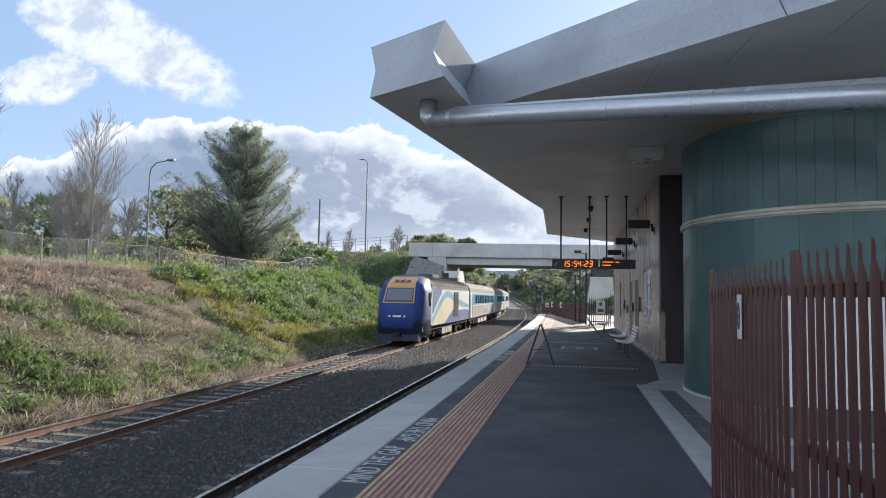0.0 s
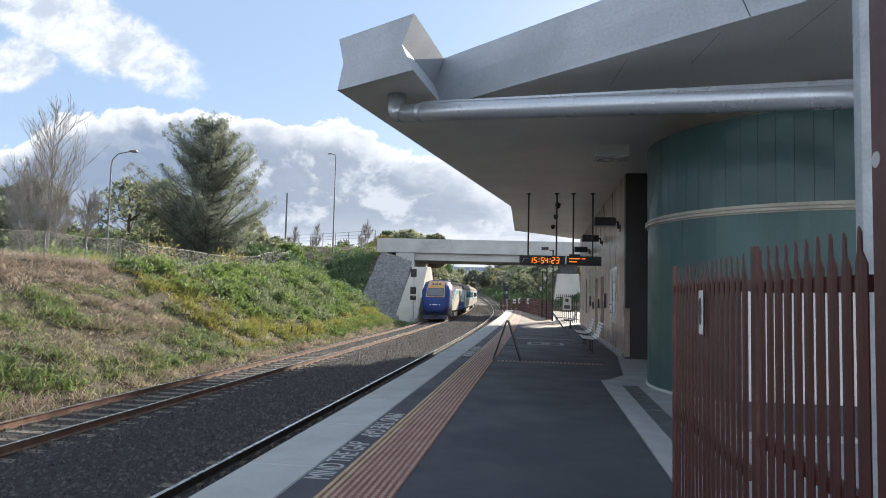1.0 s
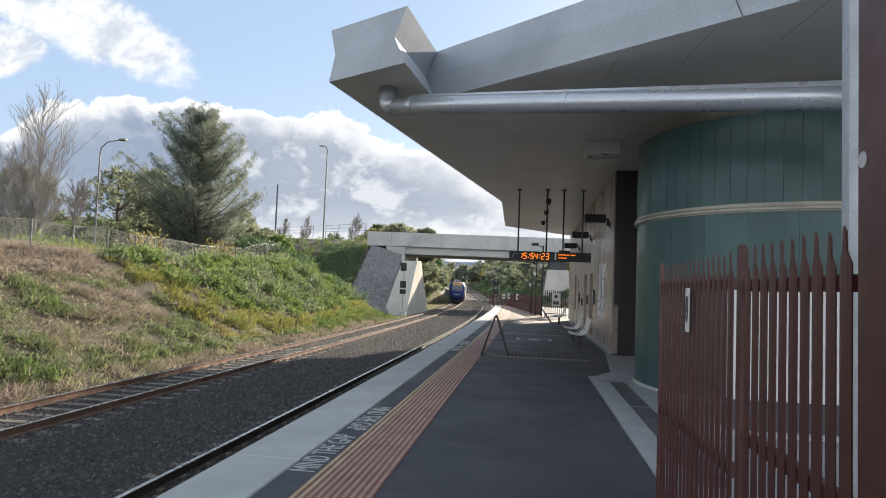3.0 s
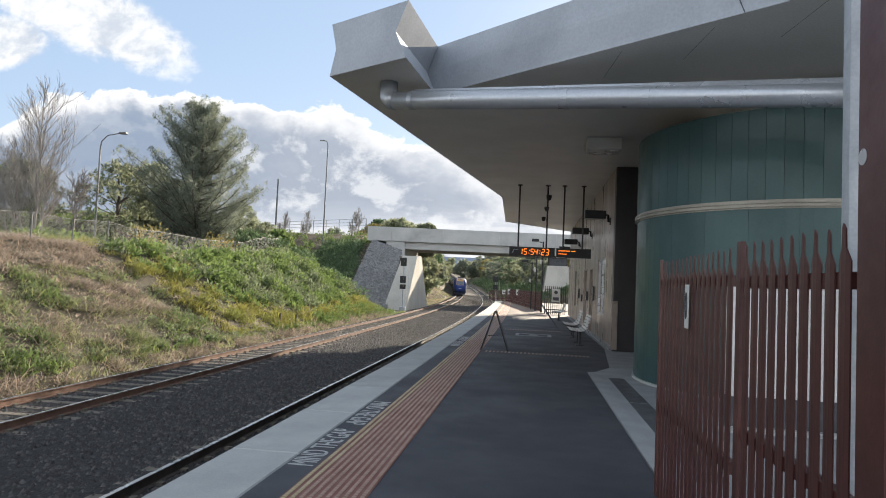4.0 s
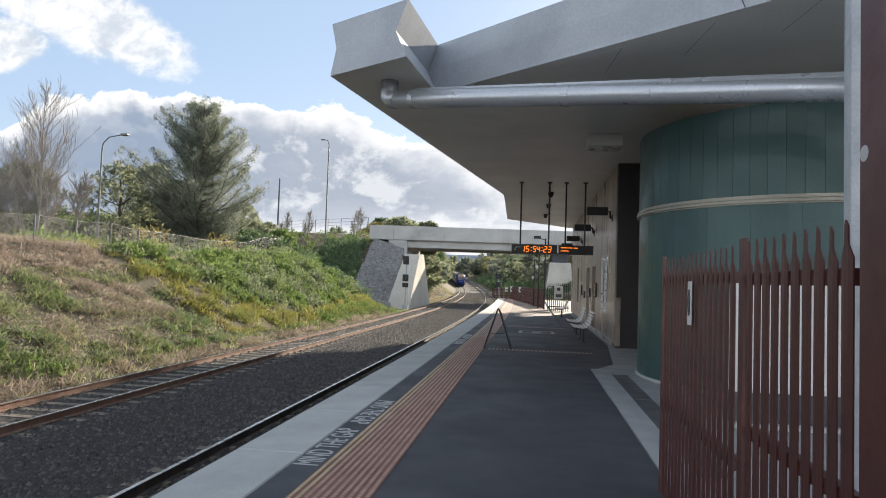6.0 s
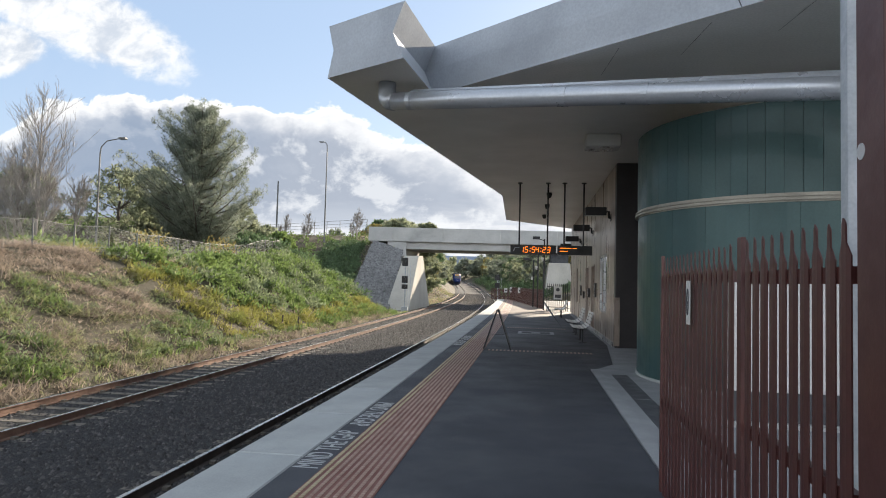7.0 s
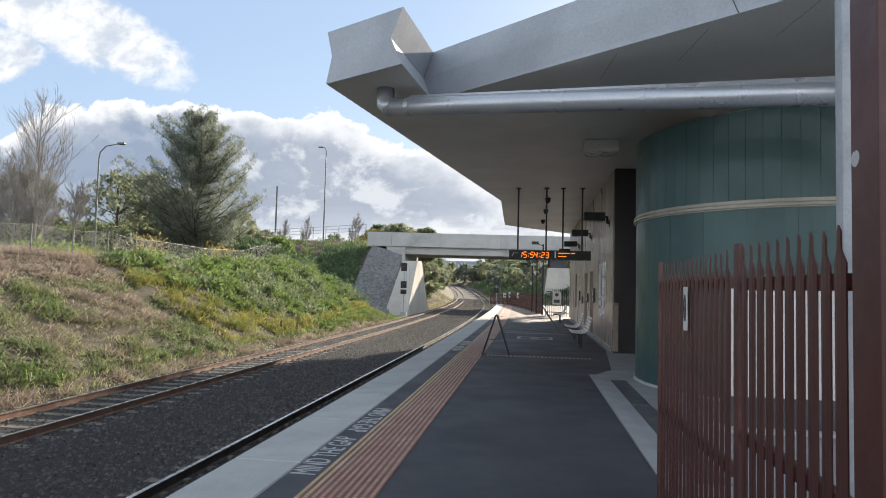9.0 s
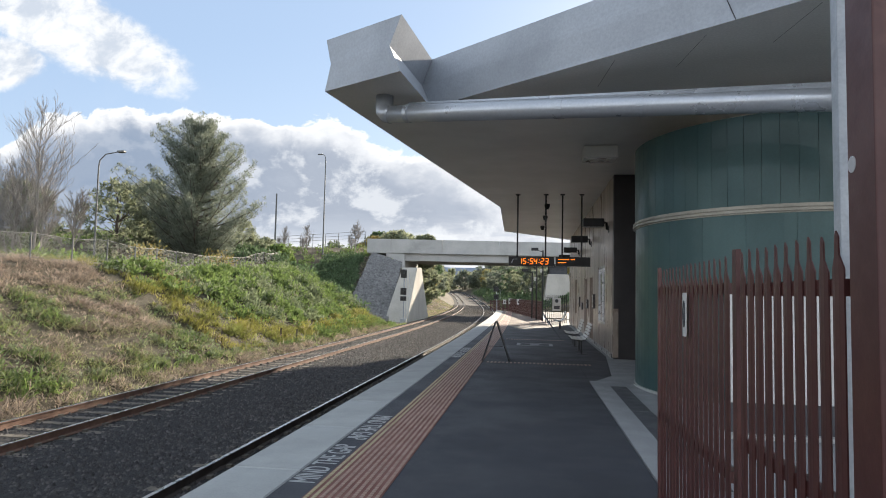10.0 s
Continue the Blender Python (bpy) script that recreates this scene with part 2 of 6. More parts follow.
DIRT = mat("embankment_soil", (0.085, 0.07, 0.042), (0.055, 0.048, 0.028), 0.95, scale=0.35, fine=9, bump=0.9, dist=0.08, contrast=0.45, stain=(0.13, 0.10, 0.065))
PITCH = mat("pitching_stone", (0.25, 0.246, 0.235), (0.165, 0.162, 0.157), 0.9, scale=2.0, fine=12, bump=0.6, random_amt=0.35)
PITCH_BED = mat("pitching_mortar", (0.085, 0.082, 0.078), None, 0.95, scale=3, fine=20)
ZINC = mat("canopy_zinc", (0.39, 0.425, 0.47), (0.32, 0.35, 0.39), 0.6, metal=0.25, scale=0.8, fine=25, bump=0.06, stretch=(1, 1, 1), random_amt=0.04)
SOFFIT = mat("soffit_panel", (0.84, 0.83, 0.80), (0.76, 0.75, 0.72), 0.45, metal=0.0, scale=0.7, fine=30, bump=0.05, stain=(0.66, 0.66, 0.64))
GALV = mat("galvanised_steel", (0.46, 0.49, 0.52), (0.34, 0.37, 0.40), 0.5, metal=0.3, scale=9, fine=60, bump=0.05, contrast=0.6)
PIPE = mat("painted_downpipe", (0.46, 0.49, 0.53), (0.40, 0.43, 0.47), 0.33, metal=0.5, scale=2, fine=30, bump=0.03)
TEAL = mat("teal_cladding", (0.037, 0.088, 0.088), (0.030, 0.074, 0.076), 0.45, metal=0.25, scale=1.2, fine=30, bump=0.04, random_amt=0.07, coat=0.15)
TEAL_TRIM = mat("teal_ledge", (0.33, 0.31, 0.26), (0.26, 0.245, 0.21), 0.4, metal=0.3, scale=3, fine=30, bump=0.03)
BROWN_CLAD = mat("bronze_cladding", (0.42, 0.345, 0.295), (0.30, 0.245, 0.205), 0.32, metal=0.15, scale=0.9, fine=30, bump=0.05, random_amt=0.15, stretch=(1, 1, 0.3))
DARK_PANEL = mat("dark_brown_panel", (0.050, 0.044, 0.045), (0.038, 0.034, 0.036), 0.45, scale=2, fine=30, bump=0.04)
MAROON = mat("maroon_fence_paint", (0.072, 0.021, 0.018), (0.054, 0.016, 0.0145), 0.45, scale=3, fine=50, bump=0.06, random_amt=0.08, stain=(0.12, 0.05, 0.04))
BLACK = mat("black_steel", (0.018, 0.018, 0.02), (0.012, 0.012, 0.013), 0.45, scale=6, fine=60, bump=0.05)
SIGN_CASE = mat("display_case", (0.02, 0.02, 0.022), (0.015, 0.015, 0.017), 0.35, scale=5, fine=40, bump=0.03)
WHITE = mat("white_paint", (0.60, 0.60, 0.58), (0.52, 0.52, 0.50), 0.5, scale=3, fine=40, bump=0.05)
STEEL_SEAT = mat("seat_steel", (0.55, 0.55, 0.56), (0.45, 0.45, 0.46), 0.3, metal=0.7, scale=6, fine=60, bump=0.03)
BARK = mat("bark", (0.10, 0.082, 0.065), (0.06, 0.05, 0.04), 0.95, scale=5, fine=30, bump=0.6, stretch=(1, 1, 0.3))
TWIG = mat("bare_twig", (0.33, 0.30, 0.27), (0.23, 0.21, 0.19), 0.9, scale=5, fine=30, bump=0.3)
LEAF_DARK = mat("she_oak_foliage", (0.235, 0.265, 0.205), (0.16, 0.185, 0.145), 0.6, scale=0.6, fine=6, bump=0, random_amt=0.35, transl=0.6)
LEAF_OLIVE = mat("olive_foliage", (0.28, 0.305, 0.20), (0.19, 0.215, 0.135), 0.6, scale=0.6, fine=6, bump=0, random_amt=0.4, transl=0.6)
LEAF_YELLOW = mat("yellowing_foliage", (0.36, 0.29, 0.10), (0.25, 0.22, 0.08), 0.7, scale=1, fine=6, bump=0, random_amt=0.35, transl=0.3)
WEED = mat("green_weed", (0.19, 0.26, 0.08), (0.13, 0.19, 0.06), 0.65, scale=0.5, fine=6, bump=0, random_amt=0.4, transl=0.45)
WEED_YEL = mat("flowering_weed", (0.34, 0.31, 0.08), (0.21, 0.24, 0.07), 0.7, scale=0.5, fine=6, bump=0, random_amt=0.35, transl=0.45)
GRASS_DRY = mat("dry_grass", (0.46, 0.385, 0.31), (0.31, 0.25, 0.20), 0.8, scale=0.5, fine=6, bump=0, random_amt=0.6, transl=0.45)
WEED_GREY = mat("grey_green_weed", (0.235, 0.275, 0.155), (0.165, 0.205, 0.11), 0.7, scale=0.5, fine=6, bump=0, random_amt=0.4, transl=0.4)
GRASS = mat("mixed_grass", (0.36, 0.37, 0.185), (0.22, 0.265, 0.11), 0.8, scale=0.4, fine=6, bump=0, random_amt=0.6, transl=0.45)
POLE = mat("grey_pole_paint", (0.15, 0.155, 0.15), (0.11, 0.115, 0.115), 0.55, scale=3, fine=30, bump=0.03)
MESH_WIRE = mat("chain_wire", (0.18, 0.195, 0.185), None, 0.6, metal=0.0, scale=5, fine=30, bump=0)
GLASS = glass("dark_window_glass")
AMBER = glow("amber_led", (1.0, 0.20, 0.012), 0.85)

# ---- mesh helpers ----


def finish(name, bm, material, parent=None, label="", smooth=False, bevel=0.0):
    me = bpy.data.meshes.new(name)
    bm.normal_update()
    bm.to_mesh(me)
    bm.free()
    for m in material if isinstance(material, (list, tuple)) else [material]:
        me.materials.append(m)
    if smooth:
        me.polygons.foreach_set("use_smooth", [True] * len(me.polygons))
    ob = new(name, me)
    if parent is not None:
        ob.parent = parent
    if bevel:
        md = ob.modifiers.new("bevel", "BEVEL")
        md.width, md.segments, md.limit_method = bevel, 2, "ANGLE"
    if label:
        ob["label"] = label
    return ob


def part(name, bm, material, parent, label="", smooth=False, bevel=0.0):
    return finish(name, bm, material, parent, label, smooth, bevel)


def thing(name, label, category, group="", at=(0, 0, 0)):
    ob = new(name)
    ob.empty_display_size = 0.2
    ob.location = at
    return tagged(ob, label, category, group)


def box(bm, x0, x1, y0, y1, z0, z1):
    vs = [bm.verts.new((x, y, z)) for z in (z0, z1) for y in (y0, y1) for x in (x0, x1)]
    for f in ((0, 2, 3, 1), (4, 5, 7, 6), (0, 1, 5, 4), (2, 6, 7, 3), (0, 4, 6, 2), (1, 3, 7, 5)):
        bm.faces.new([vs[i] for i in f])
    return bm


def B(*a):
    return box(bmesh.new(), *a)


def prism(bm, pts, lo, hi):
    """pts: outline; lo, hi: functions or numbers giving z."""
    f0 = lo if callable(lo) else (lambda p: lo)
    f1 = hi if callable(hi) else (lambda p: hi)
    a = [bm.verts.new((p[0], p[1], f0(p))) for p in pts]
    b = [bm.verts.new((p[0], p[1], f1(p))) for p in pts]
    n = len(pts)
    bm.faces.new(a[::-1])
    bm.faces.new(b)
    for i in range(n):
        bm.faces.new((a[i], a[(i + 1) % n], b[(i + 1) % n], b[i]))
    bmesh.ops.recalc_face_normals(bm, faces=bm.faces[:])
    return bm


def tube(bm, pts, radii, n=8, caps=True):
    pts = [Vector(p) for p in pts]
    if isinstance(radii, (int, float)):
        radii = [radii] * len(pts)
    rings = []
    ref = None
    for i, p in enumerate(pts):
        d = (pts[min(i + 1, len(pts) - 1)] - pts[max(i - 1, 0)]).normalized()
        if ref is None:
            ref = Vector((0, 0, 1)) if abs(d.z) < 0.9 else Vector((1, 0, 0))
        s = d.cross(ref).normalized()
        ref = s.cross(d)
        rings.append([bm.verts.new(p + (s * math.cos(2 * math.pi * k / n) + ref * math.sin(2 * math.pi * k / n)) * radii[i]) for k in range(n)])
    for a, b in zip(rings, rings[1:]):
        for k in range(n):
            bm.faces.new((a[k], a[(k + 1) % n], b[(k + 1) % n], b[k]))
    if caps:
        bm.faces.new(rings[0][::-1])
        bm.faces.new(rings[-1])
    return bm


def T(pts, radii, n=8):
    return tube(bmesh.new(), pts, radii, n)


def sweep(bm, profile, path, closed=True):
    """profile: (side, up) outline carried along the path of (x, y, z), side to the right of the way."""
    rings = []
    for i, p in enumerate(path):
        a, b = Vector(path[max(i - 1, 0)]), Vector(path[min(i + 1, len(path) - 1)])
        d = (b - a)
        d.z = 0
        d.normalize()
        s = Vector((d.y, -d.x, 0))
        rings.append([bm.verts.new(Vector(p) + s * u + Vector((0, 0, w))) for u, w in profile])
    n = len(profile)
    for a, b in zip(rings, rings[1:]):
        for k in range(n if closed else n - 1):
            bm.faces.new((a[k], b[k], b[(k + 1) % n], a[(k + 1) % n]))
    if closed:
        bm.faces.new(rings[0])
        bm.faces.new(rings[-1][::-1])
    bmesh.ops.recalc_face_normals(bm, faces=bm.faces[:])
    return bm


def raw(name, verts, faces, material, parent=None, smooth=False):
    me = bpy.data.meshes.new(name)
    v = np.asarray(verts, dtype=np.float32)
    f = np.asarray(faces, dtype=np.int32)
    me.vertices.add(len(v))
    me.vertices.foreach_set("co", v.ravel())
    k = f.shape[1]
    me.loops.add(f.size)
    me.loops.foreach_set("vertex_index", f.ravel())
    me.polygons.add(len(f))
    me.polygons.foreach_set("loop_start", np.arange(0, f.size, k, dtype=np.int32))
    if smooth:
        me.polygons.foreach_set("use_smooth", np.ones(len(f), dtype=bool))
    me.update(calc_edges=True)
    me.materials.append(material)
    ob = new(name, me)
    if parent is not None:
        ob.parent = parent
    return ob


rng = np.random.default_rng(7)

# ---- the line of the railway: straight by the platform, then a long curve and a rising grade ----


def off(y):
    if y > 105.0:
        return 2.45 + 0.07 * (y - 105.0) + 0.00029 * (y - 105.0) ** 2
    return (0.02236 * max(0.0, y - 35.0)) ** 2


def grade(y):
    k = max(0.0, y - 130.0)
    return 0.00014 * k * k if k < 100 else 1.4 + 0.028 * (k - 100)


FAR_C, NEAR_C, RAIL_Z = -9.58, -4.15, -1.05

# ---- ground: one sheet with cutting, embankment and bridge approach ----


def lerp_table(y, tab):
    for (a, za), (b, zb) in zip(tab, tab[1:]):
        if y <= b:
            k = min(max((y - a) / (b - a), 0.0), 1.0)
            return za + (zb - za) * (k * k * (3 - 2 * k))
    return tab[-1][1]


TOP = [(-40, 2.5), (40, 2.62), (46, 2.75), (55, 3.7), (65, 6.4), (78, 8.3), (105, 8.3), (135, 5.0), (200, 6.0), (400, 12.0)]


def foot_x(y):
    k = min(max((y - 54.0) / 13.0, 0.0), 1.0)
    return -11.55 - off(y) - 6.5 * k * k * (3 - 2 * k) * (1.0 if y < 106 else max(0.0, 1 - (y - 106) / 20))


def ground_z(x, y):
    bed = -1.42 + grade(y)
    fx = foot_x(y)
    if x < fx:
        top = lerp_table(y, TOP) + grade(y) * 0.4
        d = fx - x
        if 60 < y < 106:
            rise = bed + 0.1 + d * 0.5
            rise = max(rise, bed + 0.30 * (y - 66.5))
        else:
            rise = bed + 0.1 + d * (0.56 + 0.10 * noise.noise(Vector((x * 0.05, y * 0.07, 0))))
        z = min(rise, top)
        soft = top - rise
        if abs(soft) < 1.0:
            z = (rise + top - math.sqrt(soft * soft + 0.16)) / 2
        if -18.8 < x < -12.3:
            g = (y - 26.1 + 0.35 * math.sin(x * 1.1)) / 0.5
            z -= 0.22 * math.exp(-g * g)
        if rise > top:
            z += min(d * 0.012, 0.8)
        z += 0.16 * noise.noise(Vector((x * 0.35, y * 0.3, 2))) + 0.05 * noise.noise(Vector((x * 1.4, y * 1.4, 5)))
        return z
    rx = -2.9 - off(y) if y > 76 else 30.0
    if x > rx + 2.5:
        return bed + min((x - rx - 2.5) * 0.35, 3.2) + 0.15 * noise.noise(Vector((x * 0.2, y * 0.2, 9)))
    return bed


def make_ground():
    xs = np.concatenate([[-1500, -700, -350, -200, -130, -95], np.arange(-75, -36, 1.5), np.arange(-36, -11, 0.5), np.arange(-11, 12, 1.0), np.arange(12, 60, 4.0), [80, 130, 220, 450, 900, 1500]])
    ys = np.concatenate([[-1500, -600, -200, -80, -40], np.arange(-20, 8, 2.0), np.arange(8, 110, 0.7), np.arange(110, 330, 4.0), [380, 460, 600, 900, 1500, 2500]])
    verts, faces = [], []
    for y in ys:
        for x in xs:
            verts.append((x, y, ground_z(float(x), float(y))))
    nx = len(xs)
    for j in range(len(ys) - 1):
        for i in range(nx - 1):
            a = j * nx + i
            faces.append((a, a + 1, a + nx + 1, a + nx))
    g = raw("ground", verts, faces, DIRT, smooth=True)
    tagged(g, "grassy soil of the cutting and its embankment", "ground", kind="structure")


make_ground()


def y_run(a, b, step):
    n = int(round((b - a) / step))
    return [a + (b - a) * i / n for i in range(n + 1)]


PROF = [(-2.35, -0.52), (-1.65, -0.24), (-1.28, -0.165), (-1.0, -0.172), (0.0, -0.18), (1.0, -0.172), (1.28, -0.166), (1.7, -0.17), (2.5, -0.20), (3.2, -0.20), (4.2, -0.165), (5.4, -0.16), (6.9, -0.18), (7.2, -0.4)]


def make_ballast():
    ys = y_run(-14, 60, 1.0) + y_run(62, 320, 4.0)
    bm = bmesh.new()
    prof = PROF
    sweep(bm, prof, [(FAR_C - off(y), y, RAIL_Z + grade(y)) for y in ys], closed=False)
    ob = finish("ballast_bed", bm, BALLAST, smooth=True)
    tagged(ob, "bed of crushed grey stone under both tracks", "ballast", kind="structure")
    # loose stones lying on the bed
    n = 46000
    u = rng.random(n)
    yy = 5 + 62 * u ** 1.35
    xx = rng.uniform(-11.6, -3.0, n)
    m = 15000
    yy = np.concatenate([yy, 66 + 95 * rng.random(m) ** 1.3])
    xx = np.concatenate([xx, rng.uniform(-11.6, -2.5, m)])
    n += m
    d0 = np.abs(xx - FAR_C)
    keep = ~((d0 < 1.25) & (rng.random(n) < 0.35))
    xx, yy = xx[keep], yy[keep]
    n = len(xx)
    size = rng.uniform(0.02, 0.05, n) * (1 + yy * 0.010)
    octa = np.array([(1, 0, 0), (0, 1, 0), (-1, 0, 0), (0, -1, 0), (0, 0, 1)], dtype=float)
    tri = np.array([(0, 1, 4), (1, 2, 4), (2, 3, 4), (3, 0, 4)])
    shape = octa[None] * rng.uniform(0.6, 1.25, (n, 5, 3))
    ang = rng.uniform(0, 6.28, n)
    c, s = np.cos(ang)[:, None], np.sin(ang)[:, None]
    px = shape[:, :, 0] * c - shape[:, :, 1] * s + rng.uniform(-0.3, 0.3, (n, 1)) * shape[:, :, 2]
    py = shape[:, :, 0] * s + shape[:, :, 1] * c
    xoff = np.array([off(y) for y in yy])
    base = np.array([bed_height(x) + grade(y) for x, y in zip(xx, yy)])
    v = np.stack([px * size[:, None] + (xx - xoff)[:, None], py * size[:, None] + yy[:, None], shape[:, :, 2] * size[:, None] + base[:, None] - 0.004], -1)
    f = (tri[None] + (np.arange(n) * 5)[:, None, None]).reshape(-1, 3)
    st = raw("ballast_stone", v.reshape(-1, 3), f, STONE)
    tagged(st, "loose crushed stones of the track bed", "ballast", kind="stuff")


def bed_height(x):
    u = x - FAR_C
    for (a, za), (b, zb) in zip(PROF, PROF[1:]):
        if a <= u <= b:
            return RAIL_Z + za + (zb - za) * (u - a) / (b - a)
    return RAIL_Z - 0.52


make_ballast()


def make_track(cx, label, count):
    tr = thing("railway_track", label, "track", "railway tracks")
    ys = y_run(-14, 60, 2.0) + y_run(63, 320, 3.0)
    for s in (-1, 1):
        bm = bmesh.new()
        sweep(bm, [(-0.07, -0.165), (0.07, -0.165), (0.07, -0.15), (0.012, -0.135), (0.012, -0.035), (0.034, -0.03), (0.034, -0.006), (-0.034, -0.006), (-0.034, -0.03), (-0.012, -0.035), (-0.012, -0.135), (-0.07, -0.15)],
              [(cx + s * 0.7525 - off(y), y, RAIL_Z + grade(y)) for y in ys])
        # the near track takes the rust that has shade in its colour
        rail = part("rail", bm, RUST if cx == FAR_C else RUST_SHADED, tr)
        bm = bmesh.new()
        sweep(bm, [(-0.03, -0.008), (-0.034, -0.004), (-0.022, 0.0), (0.022, 0.0), (0.034, -0.004), (0.03, -0.008)],
              [(cx + s * 0.7525 - off(y), y, RAIL_Z + grade(y)) for y in ys])
        part("rail_head", bm, RAIL_HEAD, rail, "polished running surface")
    bm = bmesh.new()
    prof = [(-0.12, -0.16), (0.12, -0.16), (0.10, 0.0), (-0.10, 0.0)]
    a = [bm.verts.new((-1.25, u, w)) for u, w in prof]
    b = [bm.verts.new((1.25, u, w)) for u, w in prof]
    for k in range(4):
        bm.faces.new((a[k], b[k], b[(k + 1) % 4], a[(k + 1) % 4]))
    bm.faces.new(a[::-1])
    bm.faces.new(b)
    for s in (-1, 1):  # rail fastenings
        for q in (-0.11, 0.11):
            box(bm, s * 0.7525 + q - 0.04, s * 0.7525 + q + 0.04, -0.05, 0.05, 0.0, 0.045)
    me = bpy.data.meshes.new("sleeper")
    bmesh.ops.recalc_face_normals(bm, faces=bm.faces[:])
    bm.to_mesh(me)
    bm.free()
    me.materials.append(SLEEPER)
    r = random.Random(3)
    for i in range(count):
        y = 4.0 + i * 0.65 + r.uniform(-0.02, 0.02)
        ob = new("sleeper", me)
        ob.parent = tr
        ob.location = (cx - off(y) + r.uniform(-0.02, 0.02), y, RAIL_Z - 0.163 + grade(y))
        ob.rotation_euler = (0, 0, off(y + 0.5) - off(y - 0.5) + r.uniform(-0.01, 0.01))
    return tr


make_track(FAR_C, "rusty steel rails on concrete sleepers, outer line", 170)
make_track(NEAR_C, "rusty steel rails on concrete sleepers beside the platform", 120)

# ---- platform ----
EDGE, END_Y = -2.73, 70.0


def pl_off(y):
    return 0.9 * (0.0193 * max(0.0, y - 20.0)) ** 2


def strip(x0, x1, y0, y1, z0, z1, step=2.0):
    bm = bmesh.new()
    sweep(bm, [(x0, z0), (x1, z0), (x1, z1), (x0, z1)], [(-pl_off(y), y, 0) for y in y_run(y0, y1, step)])
    return bm


def make_platform():
    pl = thing("platform", "asphalt railway platform with pale concrete coping", "platform")
    pl["kind"] = "structure"
    part("platform_wall", strip(EDGE + 0.22, EDGE + 0.45, -12, END_Y, -1.5, -0.2), mat("platform_wall", (0.16, 0.155, 0.15), None, 0.9, scale=1, fine=20, stain=(0.08, 0.08, 0.08)), pl)
    part("platform_body", strip(EDGE + 0.45, 9.0, -12, END_Y, -1.5, -0.12), PAVING, pl)
    part("asphalt", strip(-2.065, 1.165, -12, END_Y, -0.12, 0.0), ASPHALT, pl, "dark smooth asphalt surface")
    r = random.Random(5)
    bm = bmesh.new()
    box(bm, EDGE, -2.075, 0.006, 1.994, -0.22, 0.004)
    bmesh.ops.bevel(bm, geom=[e for e in bm.edges], offset=0.012, segments=1, affect="EDGES")
    me = bpy.data.meshes.new("coping_slab")
    bm.to_mesh(me)
    bm.free()
    me.materials.append(CONCRETE)
    for i in range(-5, 35):
        y = i * 2.0
        ob = new("coping_slab", me)
        ob.parent = pl
        ob.location = (-pl_off(y), y + 0.1, r.uniform(-0.002, 0.002))
        ob.rotation_euler = (0, 0, (pl_off(y + 2) - pl_off(y)) / 2)
    # warning tiles with raised strips
    tact = thing("tactile_paving", "terracotta warning strip of ribbed tactile tiles along the platform edge", "tactile paving")
    part("tile_bed", strip(-1.78, -1.16, -6, 68, -0.05, 0.006), BRICK_TACT, tact)
    for k in range(10):
        x = -1.75 + k * 0.0622
        bm = bmesh.new()
        y = 3.2
        while y < 20:  # separate raised bars close by
            box(bm, x - 0.015, x + 0.015, y, y + 0.033, 0.004, 0.012)
            y += 0.056
        box(bm, x - 0.016, x + 0.016, -6, 3.2, 0.004, 0.012)
        sweep(bm, [(x - 0.016, 0.004), (x + 0.016, 0.004), (x + 0.016, 0.012), (x - 0.016, 0.012)], [(-pl_off(q), q, 0) for q in y_run(20.0, 68, 2.4)])
        part("raised_strip", bm, YELLOW_STRIP if k < 2 else STRIP, tact)
    # edge writing, seen from both directions
    for n, y0 in enumerate((5.72, 17.6)):
        for flip in (0, 1):
            cu = bpy.data.curves.new("edge_writing", "FONT")
            cu.body = "MIND THE GAP"
            cu.size = 0.30
            cu.extrude = 0.0015
            cu.space_character = 1.0
            ob = new("edge_writing", cu)
            ob.data.materials.append(PAINT_WHITE)
            ob.parent = pl
            wide = 1.56
            ob.scale = (wide / 2.15, 1.12, 1)
            if flip:
                ob.matrix_basis = Matrix.Translation((-2.035, y0 + 1.70 + wide, 0.002)) @ pose(0, 0, 0, 0, 0, -90) @ Matrix.Diagonal((*ob.scale, 1))
            else:
                ob.matrix_basis = Matrix.Translation((-1.82, y0, 0.002)) @ pose(0, 0, 0, 0, 0, 90) @ Matrix.Diagonal((*ob.scale, 1))
            ob["label"] = "worn white painted letters"
    part("pale_paving", strip(-2.06, 1.16, 36.8, END_Y - 0.1, -0.05, 0.003), PALE_PAVE, pl, "pale concrete paving")
    # cross strips of tactile bars and a service cover
    for y0, x0, x1 in ((16.7, -1.05, 1.42), (25.5, -0.9, 1.28)):
        bm = bmesh.new()
        x = x0
        while x < x1:
            box(bm, x, x + 0.045, y0 - 0.15, y0 + 0.15, 0.0, 0.006)
            x += 0.095
        cs = finish("tactile_cross_strip", bm, STRIP)
        tagged(cs, "row of raised tactile bars across the asphalt", "tactile paving", "cross strips")
    bm = bmesh.new()
    for a in ((-0.45, 0.75, 22.5, 22.62), (-0.45, 0.75, 23.5, 23.62), (-0.45, -0.33, 22.62, 23.5), (0.63, 0.75, 22.62, 23.5), (0.0, 0.3, 22.8, 23.3)):
        box(bm, *a, 0.0, 0.006)
    tagged(finish("service_cover", bm, PAVING), "pale rimmed service cover set in the asphalt", "service cover")
    # paved apron by the building
    ap = thing("paved_apron", "grey concrete paving with a dark band beside the asphalt", "paving")
    ap["kind"] = "structure"
